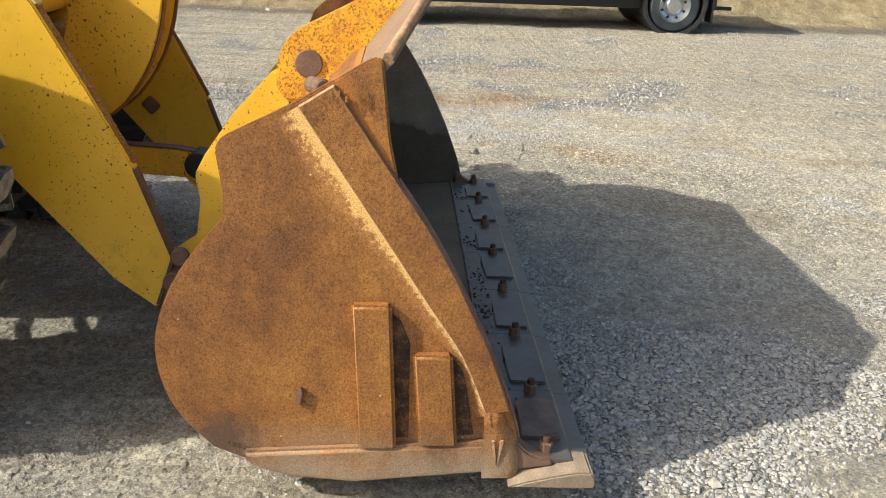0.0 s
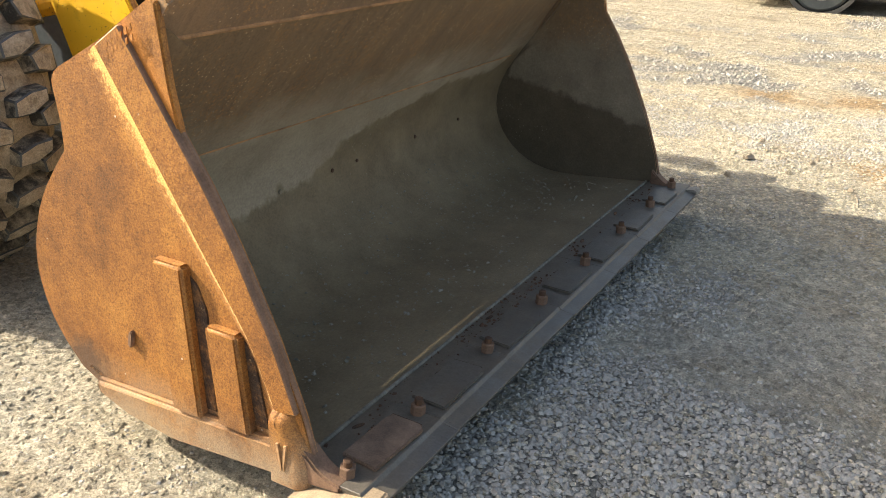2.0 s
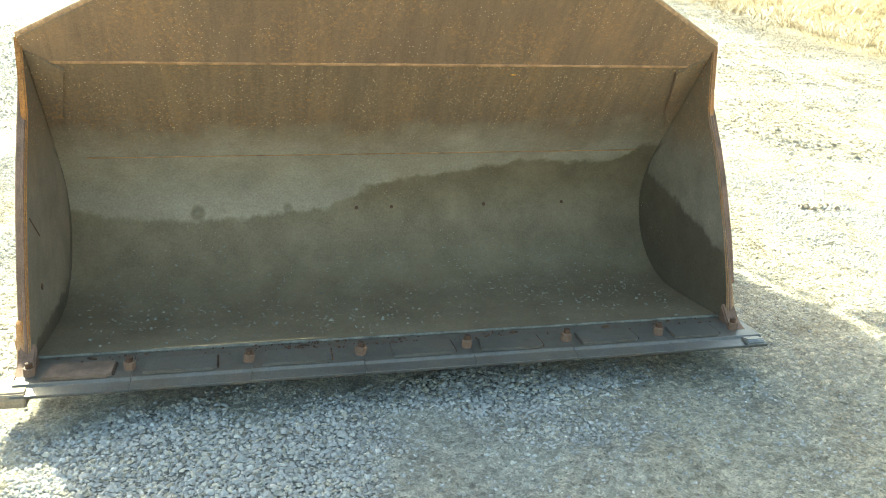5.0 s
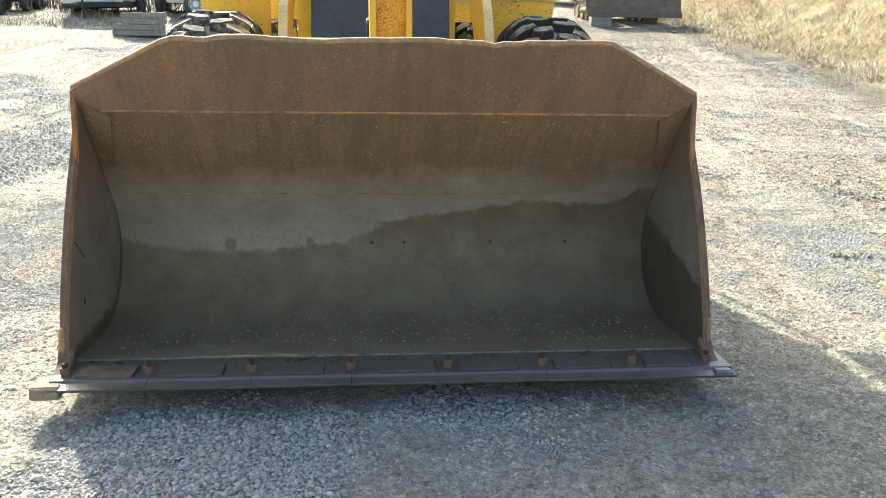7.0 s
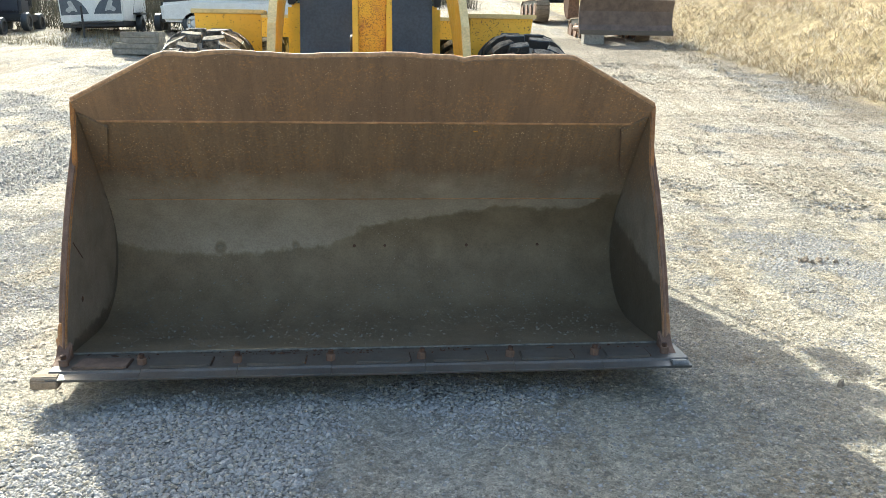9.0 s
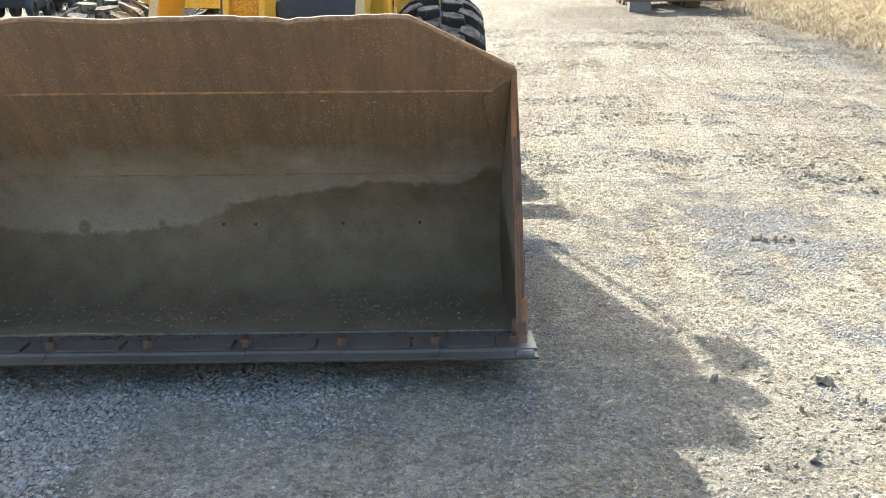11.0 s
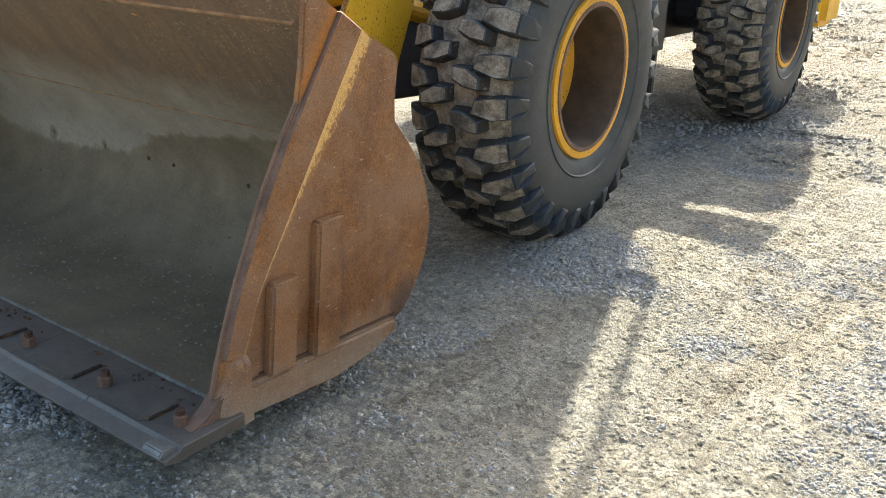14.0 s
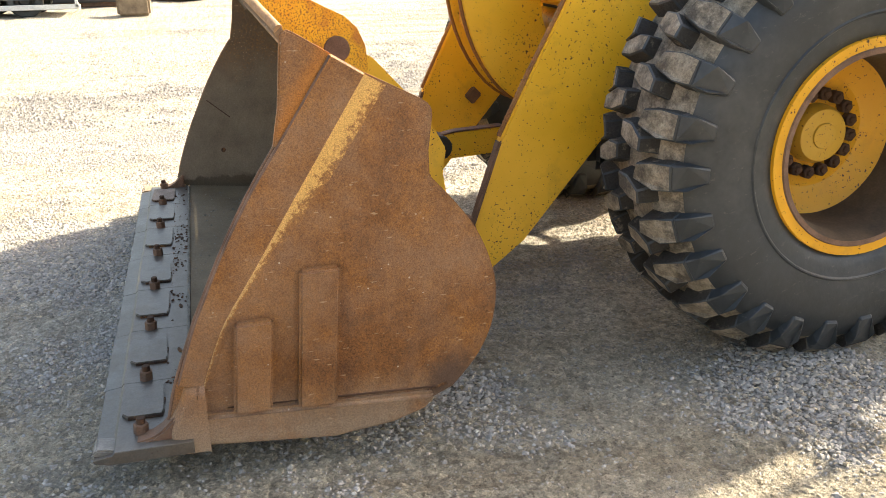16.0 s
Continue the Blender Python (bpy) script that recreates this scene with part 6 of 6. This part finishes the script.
def saloon(x, y):
    z = z_at(x, y)
    t = thing("parked_car", (x, y, z), "white car with blue-grey windows parked behind the loader", "car")
    part("body", prism([(x - 2.2, z + 0.35), (x - 2.25, z + 0.85), (x - 1.2, z + 0.95), (x + 1.4, z + 0.95), (x + 2.2, z + 0.80), (x + 2.2, z + 0.35)], y - 0.85, y + 0.85, 1, 0.08, seg=3), WHITE, t)
    part("cabin", prism([(x - 1.5, z + 0.93), (x - 0.9, z + 1.45), (x + 0.7, z + 1.45), (x + 1.3, z + 0.93)], y - 0.72, y + 0.72, 1, 0.06), WHITE, t)
    part("window", prism([(x - 1.2, z + 0.99), (x - 0.82, z + 1.38), (x + 0.62, z + 1.38), (x + 1.0, z + 0.99)], y - 0.728, y - 0.718, 1), GLASS, t, "blue-grey side window")
    for sx in (-1.35, 1.35):
        for sy in (-0.75, 0.75):
            m = Matrix.Translation((x + sx, y + sy, z + 0.32)) @ pose(0, 0, 0, 0, 0, 90 if sy > 0 else -90)
            vehicle_wheel(t, m, 0.32, 0.2, SILVER)


saloon(-3.1, 22.5)


def pallets():
    x, y = -4.95, 17.3
    z = z_at(x, y)
    for k in range(2):
        t = thing("timber_stack", (x + 0.1 * k, y, z + 0.25 * k), "grey weathered timber bundle lying on gravel", "timber", "timber bundles")
        w = 0.50 - 0.08 * k
        for i in range(3):
            for j in range(2):
                part("beam", box(x + 0.12 * k - w, x + 0.12 * k + w, y - 0.35 + 0.24 * i, y - 0.13 + 0.24 * i, z + 0.25 * k + 0.125 * j, z + 0.25 * k + 0.12 + 0.125 * j, 0.012), TIMBER, t)


pallets()


def track(parent, x, y0, y1, z, w, h):
    """A crawler track along y."""
    r = h / 2
    n = 9
    loop = [(y0 + r - r * math.sin(a), z + r + r * math.cos(a)) for a in np.linspace(0, math.pi, n)] + [(y1 - r + r * math.sin(a), z + r - r * math.cos(a)) for a in np.linspace(0, math.pi, n)]
    tr = part("track", prism(loop, x - w / 2 + 0.04, x + w / 2 - 0.04, 0, 0.01), BLACK, parent, "mud-caked crawler track")
    total = [Vector(p) for p in loop] + [Vector(loop[0])]
    shoe = mesh(box(-w / 2, w / 2, -0.07, 0.07, -0.012, 0.03, 0.006), MUDPAINT)
    for a, b in zip(total, total[1:]):
        m = max(1, int((b - a).length / 0.17))
        for i in range(m):
            c = a.lerp(b, (i + 0.5) / m)
            ang = math.atan2((b - a).y, (b - a).x)
            part("shoe", shoe, None, tr, "", Matrix.Translation((x, c.x, c.y)) @ Matrix.Rotation(ang, 4, "X") @ Matrix.Rotation(math.pi, 4, "X"))
    for i in range(4):
        cy = y0 + r + (y1 - y0 - h) * i / 3
        part("roller", rod((x - w / 2 - 0.01, cy, z + r), (x + w / 2 + 0.01, cy, z + r), r * 0.62, 16, None, 0.01), RUSTM, tr)


def dozer():
    x, y = 7.80, 21.8
    z = z_at(7.0, y) + 0.03
    t = thing("bulldozer", (x, y, z), "old crawler dozer with a rusty blade below the bank", "bulldozer")
    prof = [(y - 0.05, z + 0.30), (y + 0.10, z + 0.52), (y + 0.10, z + 0.90), (y - 0.02, z + 1.22), (y + 0.02, z + 1.24), (y + 0.16, z + 0.91), (y + 0.16, z + 0.50), (y + 0.02, z + 0.28)]
    part("blade", prism(prof, x - 1.40, x + 1.40, 0, 0.01), plain("blade_brown", (0.17, 0.125, 0.10), 0.7, 0.1, 0.3, 5), t, "dull brown rusty dozer blade")
    part("blade_edge", box(x - 1.40, x + 1.40, y - 0.07, y - 0.03, z + 0.23, z + 0.36, 0.005), STEEL, t)
    part("blade_foot", box(x - 1.25, x - 0.65, y - 0.05, y + 0.30, z - 0.10, z + 0.29, 0.01), TIMBER, t, "timber block under the blade")
    for s in (-1, 1):
        track(t, x + s * 0.75, y + 0.7, y + 3.2, z, 0.42, 0.72)
        part("push_arm", rod((x + s * 1.05, y + 0.1, z + 0.45), (x + s * 1.05, y + 1.9, z + 0.42), 0.08, 10), RUSTM, t)
    part("hood", box(x - 0.45, x + 0.45, y + 0.75, y + 2.0, z + 0.75, z + 1.55, 0.05), WHITE, t, "pale engine hood")
    part("cab", box(x - 0.62, x + 0.62, y + 2.0, y + 3.2, z + 0.75, z + 1.5, 0.04), CREAM, t)
    part("cab_window", box(x - 0.55, x + 0.55, y + 1.985, y + 1.999, z + 1.5, z + 2.3), GLASS, t, "blue-tinted cab window")
    for sx in (-0.58, 0.58):
        for sy in (2.03, 3.15):
            part("post", box(x + sx - 0.04, x + sx + 0.04, y + sy - 0.04, y + sy + 0.04, z + 1.48, z + 2.45, 0.008), CREAM, t)
    part("roof", box(x - 0.7, x + 0.7, y + 1.9, y + 3.3, z + 2.44, z + 2.54, 0.03), CREAM, t)
    for k in range(6):
        part("grille_bar", box(x - 0.38, x + 0.38, y + 0.735, y + 0.75, z + 0.85 + 0.1 * k, z + 0.90 + 0.1 * k, 0.004), BLACK, t)


dozer()


def excavator():
    x, y = 7.9, 31.0
    z = z_at(x - 1, y)
    t = thing("excavator", (x, y, z), "crawler excavator with folded boom parked up the road", "excavator")
    for s in (-1, 1):
        track(t, x + s * 0.95, y - 1.6, y + 1.6, z, 0.5, 0.75)
    part("turntable", rod((x, y, z + 0.7), (x, y, z + 0.95), 0.6, 24, None, 0.02), BLACK, t)
    part("body", box(x - 1.1, x + 1.1, y - 0.9, y + 1.9, z + 0.95, z + 1.9, 0.08), CREAM, t)
    part("cab", box(x - 1.1, x - 0.15, y - 1.3, y + 0.3, z + 0.95, z + 2.6, 0.06), BLACK, t, "dark glazed cab")
    part("boom", prism([(y - 0.8, z + 1.3), (y - 2.6, z + 3.3), (y - 3.6, z + 3.0), (y - 3.6, z + 2.75), (y - 2.6, z + 2.9), (y - 1.2, z + 1.1)], x + 0.05, x + 0.35, 0, 0.02), CREAM, t)
    part("stick", prism([(y - 3.4, z + 3.2), (y - 3.8, z + 3.0), (y - 3.3, z + 0.9), (y - 3.05, z + 0.9)], x + 0.07, x + 0.33, 0, 0.02), RUSTM, t)
    part("digging_bucket", prism(curve([(y - 3.5, z + 1.2), (y - 2.9, z + 1.1), (y - 2.5, z + 0.7), (y - 2.7, z + 0.2), (y - 3.2, z + 0.03), (y - 3.3, z + 0.5)], 3, True), x - 0.4, x + 0.8, 0, 0.02), RUSTM, t, "rusty digging bucket")


excavator()


def yard_clutter():
    """Low things beyond the other side of the yard."""
    x, y = -16.6, -3.1
    t = thing("flat_trailer", (x, y, 0), "low dark flatbed trailer with a pale lower rail", "trailer")
    part("bed", box(x - 1.0, x + 0.6, y - 1.6, y + 1.3, 0.35, 1.1, 0.03), SLATE, t)
    part("lower_rail", box(x + 0.6, x + 0.68, y - 1.6, y + 1.25, 0.16, 0.26, 0.01), WHITE, t, "pale lower rail")
    part("stake", box(x + 0.62, x + 0.68, y + 1.15, y + 1.21, 0.2, 1.5, 0.006), WHITE, t)
    for wy in (-0.6, 0.2):
        vehicle_wheel(t, Matrix.Translation((x + 0.45, y + wy, 0.34)), 0.34, 0.22, BLACK)
        vehicle_wheel(t, Matrix.Translation((x - 0.85, y + wy, 0.34)) @ pose(0, 0, 0, 0, 0, 180), 0.34, 0.22, BLACK)
    b = thing("concrete_block", (-15.9, -0.9, 0), "brown stained concrete block lying on the gravel", "block")
    part("block", box(-16.3, -15.7, -1.15, -0.50, 0.0, 0.50, 0.05, seg=3), plain("stained_concrete", (0.22, 0.165, 0.11), 0.9, 0, 0.4, 6, 0.5), b)
    c = thing("steel_skid", (-19.5, -2.2, 0), "grey-blue steel skid box", "skid")
    part("box", box(-20.2, -18.9, -3.4, -1.2, 0.10, 1.2, 0.04), NAVY, c)
    part("runner", box(-20.1, -19.0, -3.5, -1.1, 0.0, 0.11, 0.02), RUSTM, c)
    d = thing("steel_skid", (-21.0, 0.6, 0), "pale pinkish steel container", "skid")
    part("box", box(-22.0, -20.4, -0.9, 1.0, 0.10, 1.3, 0.04), TIMBER, d)
    part("runner", box(-21.9, -20.5, -0.95, 1.05, 0.0, 0.11, 0.02), RUSTM, d)


yard_clutter()
